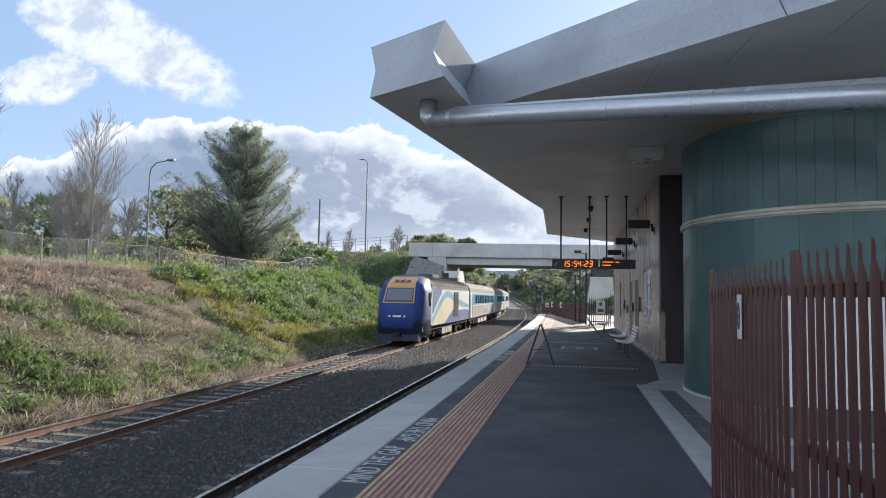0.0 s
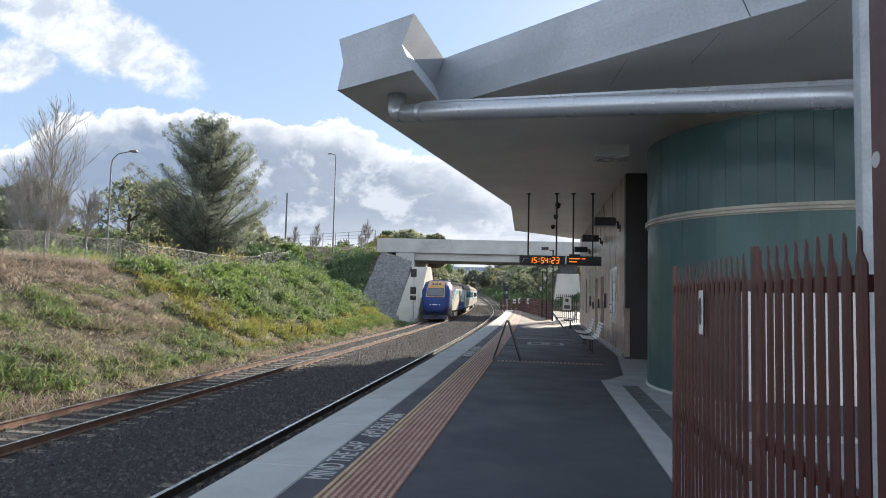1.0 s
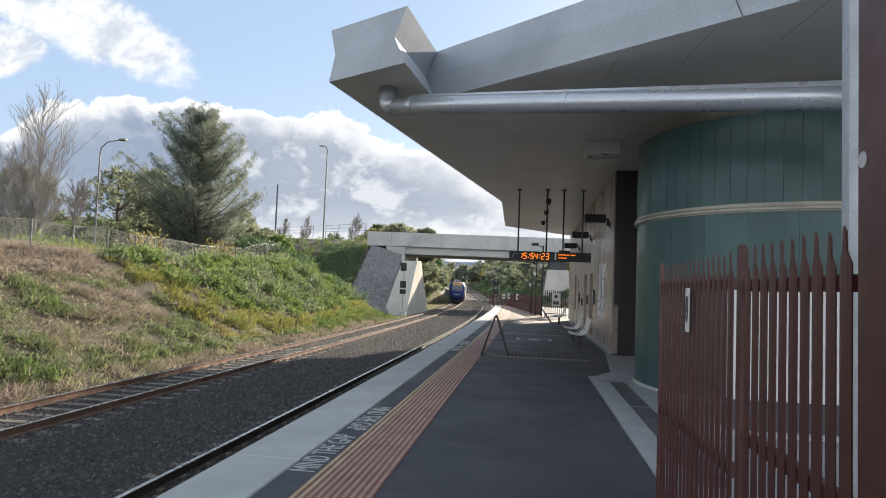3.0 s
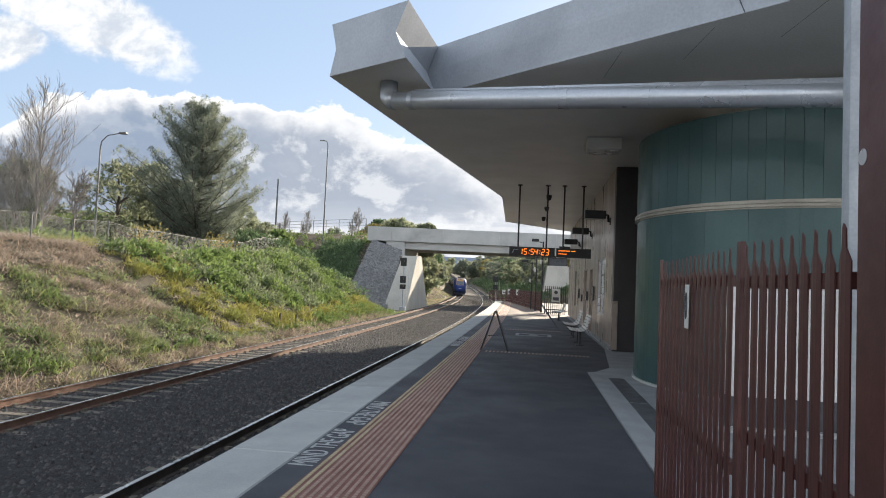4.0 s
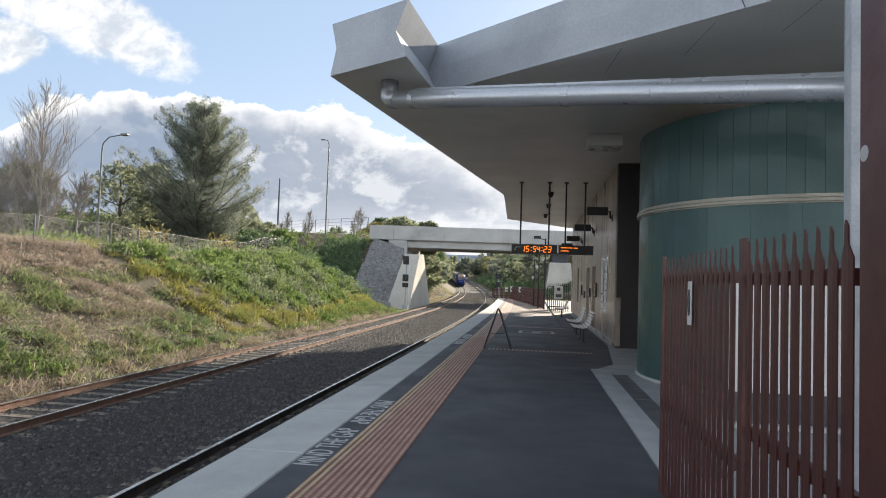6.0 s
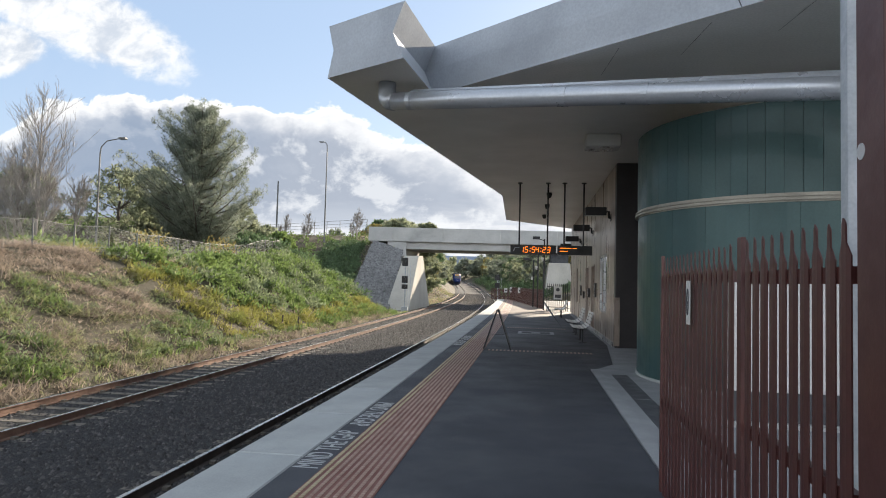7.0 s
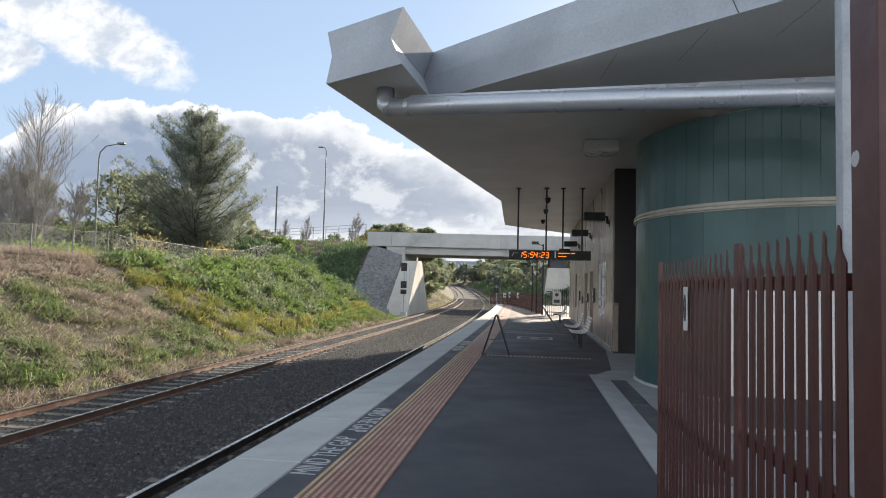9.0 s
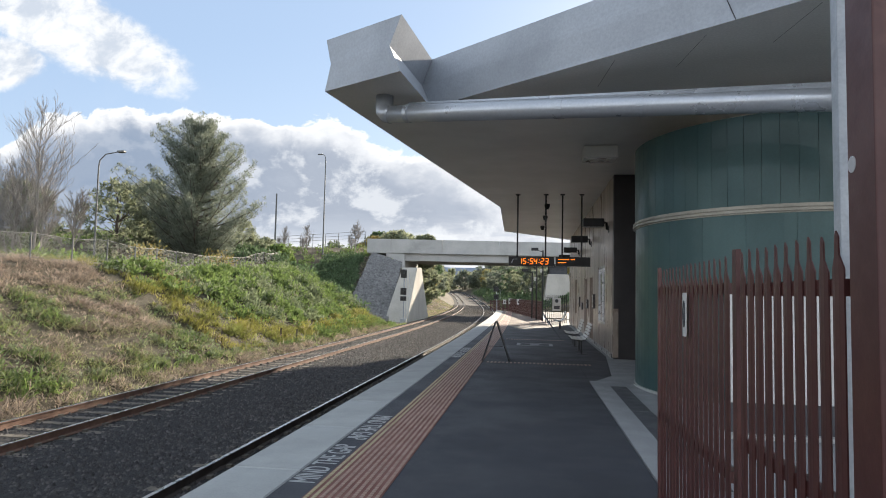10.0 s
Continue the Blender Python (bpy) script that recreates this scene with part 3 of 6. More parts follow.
    # runs on unseen behind and right, added to bounce sunlight onto the soffit
    part("apron_slab", B(1.17, 40.0, -45, 13.5, -0.12, 0.004), PAVING, ap)
    bm = bmesh.new()
    prism(bm, [(1.17, 13.5), (9, 13.5), (9, 40), (2.1, 40), (2.1, 19.2), (1.72, 14.6), (1.30, 13.65)], -0.12, 0.003)
    part("apron_slab", bm, PAVING, ap)
    part("apron_kerb", B(1.17, 1.34, -12, 13.5, 0.0, 0.022), PAVING, ap)
    part("dark_band", B(1.50, 1.78, 6.2, 10.2, 0.0, 0.008), DARK_PAVE, ap)
    part("dark_band", B(1.50, 1.78, 10.25, 12.9, 0.0, 0.008), DARK_PAVE, ap)
    part("asphalt_infill", B(1.165, 2.1, 19.2, 40.0, -0.12, -0.001), ASPHALT, ap)
    part("asphalt_infill", B(1.165, 9.0, 40.0, END_Y, -0.119, -0.001), ASPHALT, ap)
    bm = bmesh.new()
    prism(bm, [(1.168, 13.52), (1.29, 13.65), (1.715, 14.6), (2.095, 19.2), (1.168, 19.2)], -0.12, -0.0015)
    part("asphalt_infill", bm, ASPHALT, ap)


make_platform()

# ---- canopy ----
ZS, ZT = 5.0, 5.88


def canopy_fascia(bm, pts, mids):
    """Fascia sheet round the outline; mids shifts the half-height line, which folds the sides into a sideways V."""
    vs = []
    for p, (dx, dy) in zip(pts, mids):
        vs.append([bm.verts.new((p[0], p[1], ZT)), bm.verts.new((p[0] + dx, p[1] + dy, (ZS + ZT) / 2)), bm.verts.new((p[0], p[1], ZS))])
    for a, b in zip(vs, vs[1:]):
        for k in range(2):
            bm.faces.new((a[k], a[k + 1], b[k + 1], b[k]))
    return bm


OUTLINE = [(14.0, -1.5), (-1.81, 11.72), (-1.98, 9.74), (-3.45, 10.67), (-1.20, 25.5), (-1.44, 35.3), (2.12, 40.2), (14.0, 41.0)]


def make_canopy():
    ca = thing("canopy", "grey zinc-clad platform canopy with folded fascia and pale soffit", "canopy")
    ca["kind"] = "structure"
    mids = [(0.0, 0.0), (-0.19, 0.12), (-0.20, 0.10), (0.11, -0.07), (0.14, -0.02), (0.14, -0.02), (0.0, 0.0), (0.0, 0.0)]
    bm = canopy_fascia(bmesh.new(), OUTLINE, mids)
    part("fascia", bm, ZINC, ca, "folded grey metal fascia")
    bm = bmesh.new()
    bm.faces.new([bm.verts.new((x, y, ZS)) for x, y in OUTLINE][::-1])
    bm.normal_update()
    bmesh.ops.triangulate(bm, faces=bm.faces[:])
    ob = part("soffit", bm, SOFFIT, ca, "smooth grey soffit lining")
    bm = bmesh.new()
    bm.faces.new([bm.verts.new((x, y, ZT)) for x, y in OUTLINE])
    bm.normal_update()
    bmesh.ops.triangulate(bm, faces=bm.faces[:])
    part("roof_sheet", bm, ZINC, ca)
    # upright joints between fascia sheets
    p, q = Vector((*OUTLINE[0], 0)), Vector((*OUTLINE[1], 0))
    d = (q - p).normalized()
    n = Vector((d.y, -d.x, 0)) if Vector((d.y, -d.x, 0)).y < 0 else Vector((-d.y, d.x, 0))
    whole = (q - p).length
    for k in range(3):
        run = 5.5 + 5.0 * k
        c = q - d * run + n * 0.003
        fold = Vector((mids[1][0], mids[1][1], 0)) * (1 - run / whole)
        bm = bmesh.new()
        rows = [[bm.verts.new(c + e * d * 0.008 + fold * w + Vector((0, 0, z))) for e in (-1, 1)] for z, w in ((ZS, 0), ((ZS + ZT) / 2, 1), (ZT, 0))]
        for lo, hi in zip(rows, rows[1:]):
            bm.faces.new((lo[0], lo[1], hi[1], hi[0]))
        part("fascia_joint", bm, DARK_PAVE, ca)
    return ca


make_canopy()

# ---- teal drum of the station building ----


def make_drum():
    cx, cy, r = 4.91, 13.1, 2.9
    dr = thing("station_building", "round teal-clad station building with a pale metal ledge", "building")
    n = 60

    def panel(a0, a1, z0, z1, rr, th=0.05):
        bm = bmesh.new()
        k = 4
        rings = []
        for i in range(k + 1):
            a = a0 + (a1 - a0) * i / k
            c, s = math.cos(a), math.sin(a)
            rings.append([bm.verts.new((cx + q * c, cy + q * s, z)) for q, z in ((rr, z0), (rr, z1), (rr - th, z1), (rr - th, z0))])
        for p, q in zip(rings, rings[1:]):
            for j in range(4):
                bm.faces.new((p[j], p[(j + 1) % 4], q[(j + 1) % 4], q[j]))
        bm.faces.new(rings[0])
        bm.faces.new(rings[-1][::-1])
        bmesh.ops.recalc_face_normals(bm, faces=bm.faces[:])
        return bm
    m = 26
    for i in range(m):
        a0, a1 = 2 * math.pi * i / m, 2 * math.pi * (i + 1) / m
        part("lower_panel", panel(a0 + 0.0006, a1 - 0.0006, 0.05, 2.965, r), TEAL, dr)
    m = 72
    for i in range(m):
        a0, a1 = 2 * math.pi * i / m, 2 * math.pi * (i + 1) / m
        part("upper_panel", panel(a0 + 0.0007, a1 - 0.0007, 3.10, 4.50, r + 0.012), TEAL, dr)
    part("backing", panel(0, 2 * math.pi, 0.0, 4.49, r - 0.02, 0.1), TEAL, dr)
    part("recessed_neck", panel(0, 2 * math.pi, 4.4, 5.0, r - 1.2, 0.1), SOFFIT, dr)
    bm = bmesh.new()
    bmesh.ops.create_circle(bm, cap_ends=True, segments=60, radius=r - 0.03, matrix=Matrix.Translation((cx, cy, 4.47)))
    part("top_cap", bm, SOFFIT, dr)
    for z0, z1, q in ((2.965, 2.99, 0.02), (2.99, 3.03, 0.055), (3.03, 3.045, 0.025), (3.045, 3.075, 0.05), (3.075, 3.10, 0.025)):
        bm = bmesh.new()
        rings = []
        for i in range(n + 1):
            a = 2 * math.pi * i / n
            c, s = math.cos(a), math.sin(a)
            rings.append([bm.verts.new((cx + w * c, cy + w * s, z)) for w, z in ((r + q, z0), (r + q, z1), (r - 0.05, z1), (r - 0.05, z0))])
        for p, w in zip(rings, rings[1:]):
            for j in range(4):
                bm.faces.new((p[j], p[(j + 1) % 4], w[(j + 1) % 4], w[j]))
        bmesh.ops.recalc_face_normals(bm, faces=bm.faces[:])
        part("ledge", bm, TEAL_TRIM, dr, "pale metal ledge", smooth=False)
    bm = bmesh.new()
    rings = []
    for i in range(n + 1):
        a = 2 * math.pi * i / n
        c, s = math.cos(a), math.sin(a)
        rings.append([bm.verts.new((cx + w * c, cy + w * s, z)) for w, z in ((r + 0.03, 0.0), (r + 0.03, 0.05), (r, 0.05))])
    for p, w in zip(rings, rings[1:]):
        for j in range(2):
            bm.faces.new((p[j], w[j], w[j + 1], p[j + 1]))
    part("base_trim", bm, CONCRETE, dr)


make_drum()


def make_hall():
    """Bronze-clad wing along the platform with doors, windows and a dark end fin."""
    hall = thing("station_wing", "bronze metal-clad station wing with doors and a tall window", "building")
    X = 2.22
    part("end_fin", B(X, 4.6, 18.55, 18.85, 0.0, 5.0), DARK_PANEL, hall, "tall dark brown end panel", bevel=0.01)
    part("guard_panel", B(X - 0.03, X + 0.12, 18.5, 18.545, 0.05, 1.35), BROWN_CLAD, hall)
    openings = [(20.7, 22.95, 0.82, 2.64), (24.7, 25.9, 0.0, 2.42), (27.2, 28.5, 0.0, 2.42), (33.6, 34.7, 0.8, 2.5)]
    spans = []
    cur = 18.86
    for a, b, z0, z1 in openings:
        spans.append((cur, a, None))
        spans.append((a, b, (z0, z1)))
        cur = b
    spans.append((cur, 40.0, None))
    for a, b, hole in spans:
        n = max(1, round((b - a) / 0.75))
        for k in range(n):
            p, q = a + (b - a) * k / n + 0.004, a + (b - a) * (k + 1) / n - 0.004
            if hole is None:
                part("cladding_panel", B(X, X + 0.12, p, q, 0.08, 5.0), BROWN_CLAD, hall)
            else:
                part("cladding_panel", B(X, X + 0.12, p, q, hole[1], 5.0), BROWN_CLAD, hall)
                if hole[0] > 0:
                    part("cladding_panel", B(X, X + 0.12, p, q, 0.08, hole[0]), BROWN_CLAD, hall)
    for a, b, z0, z1 in openings[:1]:
        bm = bmesh.new()
        for q in ((a, a + 0.06, z0, z1), (b - 0.06, b, z0, z1), (a + 0.06, b - 0.06, z0, z0 + 0.06), (a + 0.06, b - 0.06, z1 - 0.06, z1), ((a + b) / 2 - 0.03, (a + b) / 2 + 0.03, z0 + 0.06, z1 - 0.06)):
            box(bm, X + 0.02, X + 0.10, *q)
        w = part("window_frame", bm, STEEL_SEAT, hall)
        for k in range(2):
            part("pane", B(X + 0.055, X + 0.065, a + 0.06 + k * 1.095, a + 1.095 + k * 1.095, z0 + 0.06, z1 - 0.06), MIRROR, w, "reflective glass")
    for a, b, z0, z1 in openings[1:3]:
        part("doorway", B(X + 0.5, X + 0.55, a - 0.1, b + 0.1, z0, z1 + 0.1), DARK_PANEL, hall)
        bm = bmesh.new()
        box(bm, X - 0.02, X + 0.3, a, a + 0.05, 0, z1)
        box(bm, X - 0.02, X + 0.3, b - 0.05, b, 0, z1)
        box(bm, X - 0.02, X + 0.3, a + 0.05, b - 0.05, z1 - 0.05, z1)
        part("door_frame", bm, BROWN_CLAD, hall)
    a, b, z0, z1 = openings[3]
    part("pane", B(X + 0.055, X + 0.065, a, b, z0, z1), GLASS, hall)
    part("base_rail", B(X - 0.03, X - 0.002, 18.9, 27.0, 0.0, 0.12), STEEL_SEAT, hall)
    # small fittings beside the doors
    for y, z, h in ((23.9, 1.25, 0.5), (26.6, 1.2, 0.35), (29.3, 1.1, 0.3), (31.0, 1.2, 0.45)):
        box_ = part("wall_box", B(X - 0.07, X - 0.002, y, y + 0.22, z, z + h), DARK_PANEL, hall, "small dark wall box", bevel=0.008)
        part("cover", B(X - 0.078, X - 0.071, y + 0.03, y + 0.19, z + 0.04, z + h - 0.04), STEEL_SEAT, box_)
    part("inner_wall", B(X + 0.6, X + 0.7, 18.9, 40, 0, 5.0), BROWN_CLAD, hall)
    part("end_wall", B(X + 0.13, 12, 39.6, 39.8, 0, 5.0), BROWN_CLAD, hall)
    part("rear_wall", B(11.9, 12, 5, 39.5, 0, 5.0), BROWN_CLAD, hall)


MIRROR = mat("reflective_glazing", (0.55, 0.58, 0.60), (0.5, 0.53, 0.55), 0.06, metal=1.0, scale=1, fine=10, bump=0)
make_hall()

# ---- palisade fence beside the camera ----


def make_fence(name, x, y0, y1, z0, h, label, spacing=0.1165, posts=(), rails=(0.92, 1.68)):
    fe = thing(name, label, "fence")
    bm = bmesh.new()
    w, top = 0.041, h
    prof = [(-w, 0.0), (-0.012, 0.0), (0.012, 0.0), (w, 0.0), (w, top - 0.13), (0.015, top - 0.085), (0.013, top - 0.02), (0.0, top), (-0.013, top - 0.02), (-0.015, top - 0.085), (-w, top - 0.13)]
    a, b = [], []
    for u, z in prof:
        k = 0.007 * (abs(u) / w)
        a.append(bm.verts.new((k, u, z)))
        b.append(bm.verts.new((k + 0.006, u, z)))
    bm.faces.new(a[::-1])
    bm.faces.new(b)
    n = len(prof)
    for i in range(n):
        bm.faces.new((a[i], a[(i + 1) % n], b[(i + 1) % n], b[i]))
    bmesh.ops.recalc_face_normals(bm, faces=bm.faces[:])
    me = bpy.data.meshes.new("pale")
    bm.to_mesh(me)
    bm.free()
    me.materials.append(MAROON)
    y = y0
    r = random.Random(2)
    while y < y1:
        if all(abs(y - p) > 0.05 for p in posts):
            ob = new("pale", me)
            ob.parent = fe
            ob.location = (x, y, z0 + r.uniform(-0.006, 0.006))
            ob.rotation_euler = (0, 0, r.uniform(-0.03, 0.03))
        y += spacing
    for z in rails:
        part("fence_rail", B(x + 0.014, x + 0.058, y0 - 0.03, y1, z0 + z, z0 + z + 0.06), MAROON, fe)
    for p in posts:
        part("post", B(x - 0.002, x + 0.024, p - 0.02, p + 0.02, z0, z0 + h + 0.02), MAROON, fe, bevel=0.004)
    return fe


make_fence("palisade_gate", 1.06, 2.46, 3.53, 0.0, 1.90, "maroon steel palisade gate leaf with pointed pales", posts=(3.605, 3.635))
make_fence("palisade_fence", 1.06, 3.79, 5.72, 0.0, 1.89, "maroon steel palisade fence with pointed pales", spacing=0.1135, posts=(5.72,), rails=(0.70, 1.69))


def make_gate_post():
    po = thing("gate_post", "thick maroon steel gate post with a round bolt cover", "post")
    part("shaft", B(1.052, 1.27, 2.16, 2.343, 0.0, 4.2), MAROON, po, bevel=0.006)
    part("bolt_cover", T([(1.053, 2.308, 2.106), (1.0505, 2.308, 2.106)], 0.027, 20), STEEL_SEAT, po, "round steel cover")
    g = thing("downpipe_post", "galvanised steel post behind the fence", "post")
    part("shaft", B(1.190, 1.25, 2.72, 2.78, 0.0, 4.6), GALV, g, bevel=0.004)


make_gate_post()


def make_plate():
    pt = thing("fence_sign", "narrow white sign plate with an unreadable mark on the fence", "sign")
    part("plate", B(1.036, 1.041, 4.60, 4.71, 1.41, 1.70), WHITE, pt, bevel=0.002)
    ring = []
    for i in range(25):
        a = 2 * math.pi * i / 24
        ring.append((1.033, 4.655 + 0.022 * math.cos(a), 1.56 + 0.085 * math.sin(a)))
    part("mark", T(ring, 0.004, 6), DARK_PAVE, pt)
    part("mark", B(1.031, 1.0355, 4.63, 4.68, 1.545, 1.565), DARK_PAVE, pt)


make_plate()

# ---- pipe under the canopy ----


def make_pipe():
    p = thing("drain_pipe", "large grey drain pipe slung under the canopy", "pipe")
    a, b = Vector((-2.42, 10.95, 4.67)), Vector((3.9, 8.3, 4.05))
    part("pipe", T([a + (b - a) * k / 6 for k in range(7)], 0.145, 24), PIPE, p, smooth=True)
    part("elbow", T([(-2.50, 11.0, 5.0), (-2.50, 11.0, 4.82), (-2.49, 10.99, 4.74), (-2.44, 10.96, 4.68), (-2.36, 10.925, 4.655)], [0.15, 0.15, 0.155, 0.155, 0.15], 24), PIPE, p, smooth=True)
    up = Vector((0.35, 0.05, 0.17))
    part("cable_tray", T([a + up, b + Vector((0, 0.05, 0.19))], 0.045, 8), PIPE, p)
    d = (b - a).normalized()
    for k in (0.06, 0.45, 0.62):
        c = a + (b - a) * k
        part("coupling", T([c - d * 0.04, c + d * 0.04], 0.153, 24), PIPE, p)


make_pipe()

# ---- bridge ----


def make_bridge():
    br = thing("road_bridge", "concrete road bridge over the railway with plain parapet", "bridge")
    y0 = lambda x: 92.5 + (x + 22.7) * 0.135
    def slab(x0, x1, d0, d1, z0, z1):
        bm = bmesh.new()
        prism(bm, [(x0, y0(x0) + d0), (x1, y0(x1) + d0), (x1, y0(x1) + d1), (x0, y0(x0) + d1)], z0, z1)
        return bm
    xs = [-23.2, -19.8, -12.6, -4.6, 3.4, 11.4, 19.4, 27.4, 40.0]
    for a, b in zip(xs, xs[1:]):
        part("parapet_panel", slab(a + 0.02, b - 0.02, 0.0, 0.3, 7.25, 9.22), BRIDGE_CONC, br)
        part("parapet_panel", slab(a + 0.02, b - 0.02, 11.0, 11.3, 7.25, 9.22), BRIDGE_CONC, br)
    part("deck", slab(-23, 40, 0.3, 11.0, 7.2, 7.7), BRIDGE_CONC, br)
    for k in range(6):
        part("girder", slab(-19.0, 40, 0.45 + k * 2.0, 1.05 + k * 2.0, 6.2, 7.2), BRIDGE_CONC, br)
    part("bearing_shelf", slab(-20.5, -17.9, 0.1, 11.2, 5.2, 7.19), BRIDGE_CONC, br)
    # abutment: battered end towards the station, sunlit face towards the track
    X = -12.75
    bm = bmesh.new()
    pts = [(68.2, -1.6), (68.45, -1.4), (74.2, 4.5), (77.0, 4.6), (83.2, -1.6)]
    a = [bm.verts.new((X, y, z)) for y, z in pts]
    b = [bm.verts.new((X - (2.45 if z < 0 else 1.75), y + 0.3, z)) for y, z in pts]
    n = len(pts)
    bm.faces.new(a)
    bm.faces.new(b[::-1])
    for i in range(n):
        bm.faces.new((a[i], b[i], b[(i + 1) % n], a[(i + 1) % n]))
    bmesh.ops.recalc_face_normals(bm, faces=bm.faces[:])
    ab = part("abutment", bm, WALL_CONC, br, "pale sunlit concrete abutment wall")
    return br


make_bridge()

# ---- right abutment and stone pitching ----


def make_right_abutment():
    w = thing("bridge_pier", "pale tapered concrete end pier of the road bridge", "pier")
    bm = bmesh.new()
    lo = [(1.4, 94.0), (5.6, 94.6), (5.6, 106.0), (1.4, 106.0)]
    hi = [(2.2, 95.4), (5.2, 95.8), (5.2, 106.0), (2.2, 106.0)]
    a = [bm.verts.new((x, y, -1.8)) for x, y in lo]
    b = [bm.verts.new((x, y, 4.7)) for x, y in hi]
    bm.faces.new(a[::-1])
    bm.faces.new(b)
    for i in range(4):
        bm.faces.new((a[i], a[(i + 1) % 4], b[(i + 1) % 4], b[i]))
    part("shaft", bm, WALL_CONC, w, bevel=0.05)
    part("bearing_block", B(2.5, 5.0, 97.2, 105.5, 4.701, 6.19), DARK_PAVE, w, "dark recessed bearing block")


make_right_abutment()


def stone_mesh(seed, m):
    r = random.Random(seed)
    bm = bmesh.new()
    n = 7
    lo, hi = [], []
    for k in range(n):
        a = 2 * math.pi * k / n + r.uniform(-0.25, 0.25)
        q = r.uniform(0.36, 0.52)
        lo.append(bm.verts.new((q * math.cos(a), q * math.sin(a), -0.1)))
        hi.append(bm.verts.new((q * 0.78 * math.cos(a), q * 0.78 * math.sin(a), r.uniform(0.08, 0.2))))
    bm.faces.new(hi)
    for k in range(n):
        bm.faces.new((lo[k], lo[(k + 1) % n], hi[(k + 1) % n], hi[k]))
    bmesh.ops.recalc_face_normals(bm, faces=bm.faces[:])
    me = bpy.data.meshes.new("pitching_stone")
    bm.to_mesh(me)
    bm.free()
    me.materials.append(m)
    return me


def make_pitching():
    p1, p2, p3, p4 = (Vector(p) for p in ((-14.7, 68.3, -1.35), (-17.6, 89.5, 5.7), (-21.9, 90.4, 7.05), (-19.5, 68.9, -0.75)))
    st = thing("stone_pitching", "slope of grey pitching stones under the bridge end", "stone pitching")
    st["kind"] = "structure"

    def at(u, v):
        return (p1 * (1 - u) + p4 * u) * (1 - v) + (p2 * (1 - u) + p3 * u) * v
    bm = bmesh.new()
    g = [[bm.verts.new(at(i / 4, j / 8) + Vector((0, 0, 0.02))) for i in range(5)] for j in range(9)]
    for j in range(8):
        for i in range(4):
            bm.faces.new((g[j][i], g[j][i + 1], g[j + 1][i + 1], g[j + 1][i]))
    lowest = [bm.verts.new(v.co - Vector((0, 0, 3.0))) for v in g[0]]
    for i in range(4):
        bm.faces.new((g[0][i], g[0][i + 1], lowest[i + 1], lowest[i]))
    part("bedding", bm, PITCH_BED, st)
    nrm = (p4 - p1).cross(p2 - p1).normalized()
    if nrm.z < 0:
        nrm = -nrm
    turn = nrm.to_track_quat("Z", "Y")
    meshes = [stone_mesh(s, PITCH) for s in range(5)]
    r = random.Random(9)
    rows = 26
    for j in range(rows):
        for i in range(11):
            u, v = (i + 0.5 + 0.5 * (j % 2) - 0.25 + r.uniform(-0.2, 0.2)) / 11, (j + 0.5 + r.uniform(-0.2, 0.2)) / rows
            ob = new("pitching_stone", r.choice(meshes))
            ob.parent = st
            ob.location = at(u, v) + nrm * 0.05
            ob.rotation_mode = "QUATERNION"
            ob.rotation_quaternion = turn @ Euler((r.uniform(-0.15, 0.15), r.uniform(-0.15, 0.15), r.uniform(0, 6.3))).to_quaternion()
            s = r.uniform(0.85, 1.25)
            ob.scale = (s * 0.46, s * 0.62, s * 0.75)

    n = 5200
    u, v = rng.random(n), rng.random(n)
    p = np.array([at(a, b) for a, b in zip(u, v)])
    octa = np.array([(1, 0, 0), (0, 1, 0), (-1, 0, 0), (0, -1, 0), (0, 0, 1)], dtype=float)
    sh = octa[None] * rng.uniform(0.6, 1.3, (n, 5, 3)) * rng.uniform(0.11, 0.23, (n, 1, 1)) + p[:, None] + np.array([0, 0, 0.05])
    f = (np.array([(0, 1, 4), (1, 2, 4), (2, 3, 4), (3, 0, 4)])[None] + (np.arange(n) * 5)[:, None, None]).reshape(-1, 3)
    ob = raw("rubble", sh.reshape(-1, 3), f, PITCH, st)
    ob["kind"] = "stuff"


make_pitching()

# ---- station furniture ----


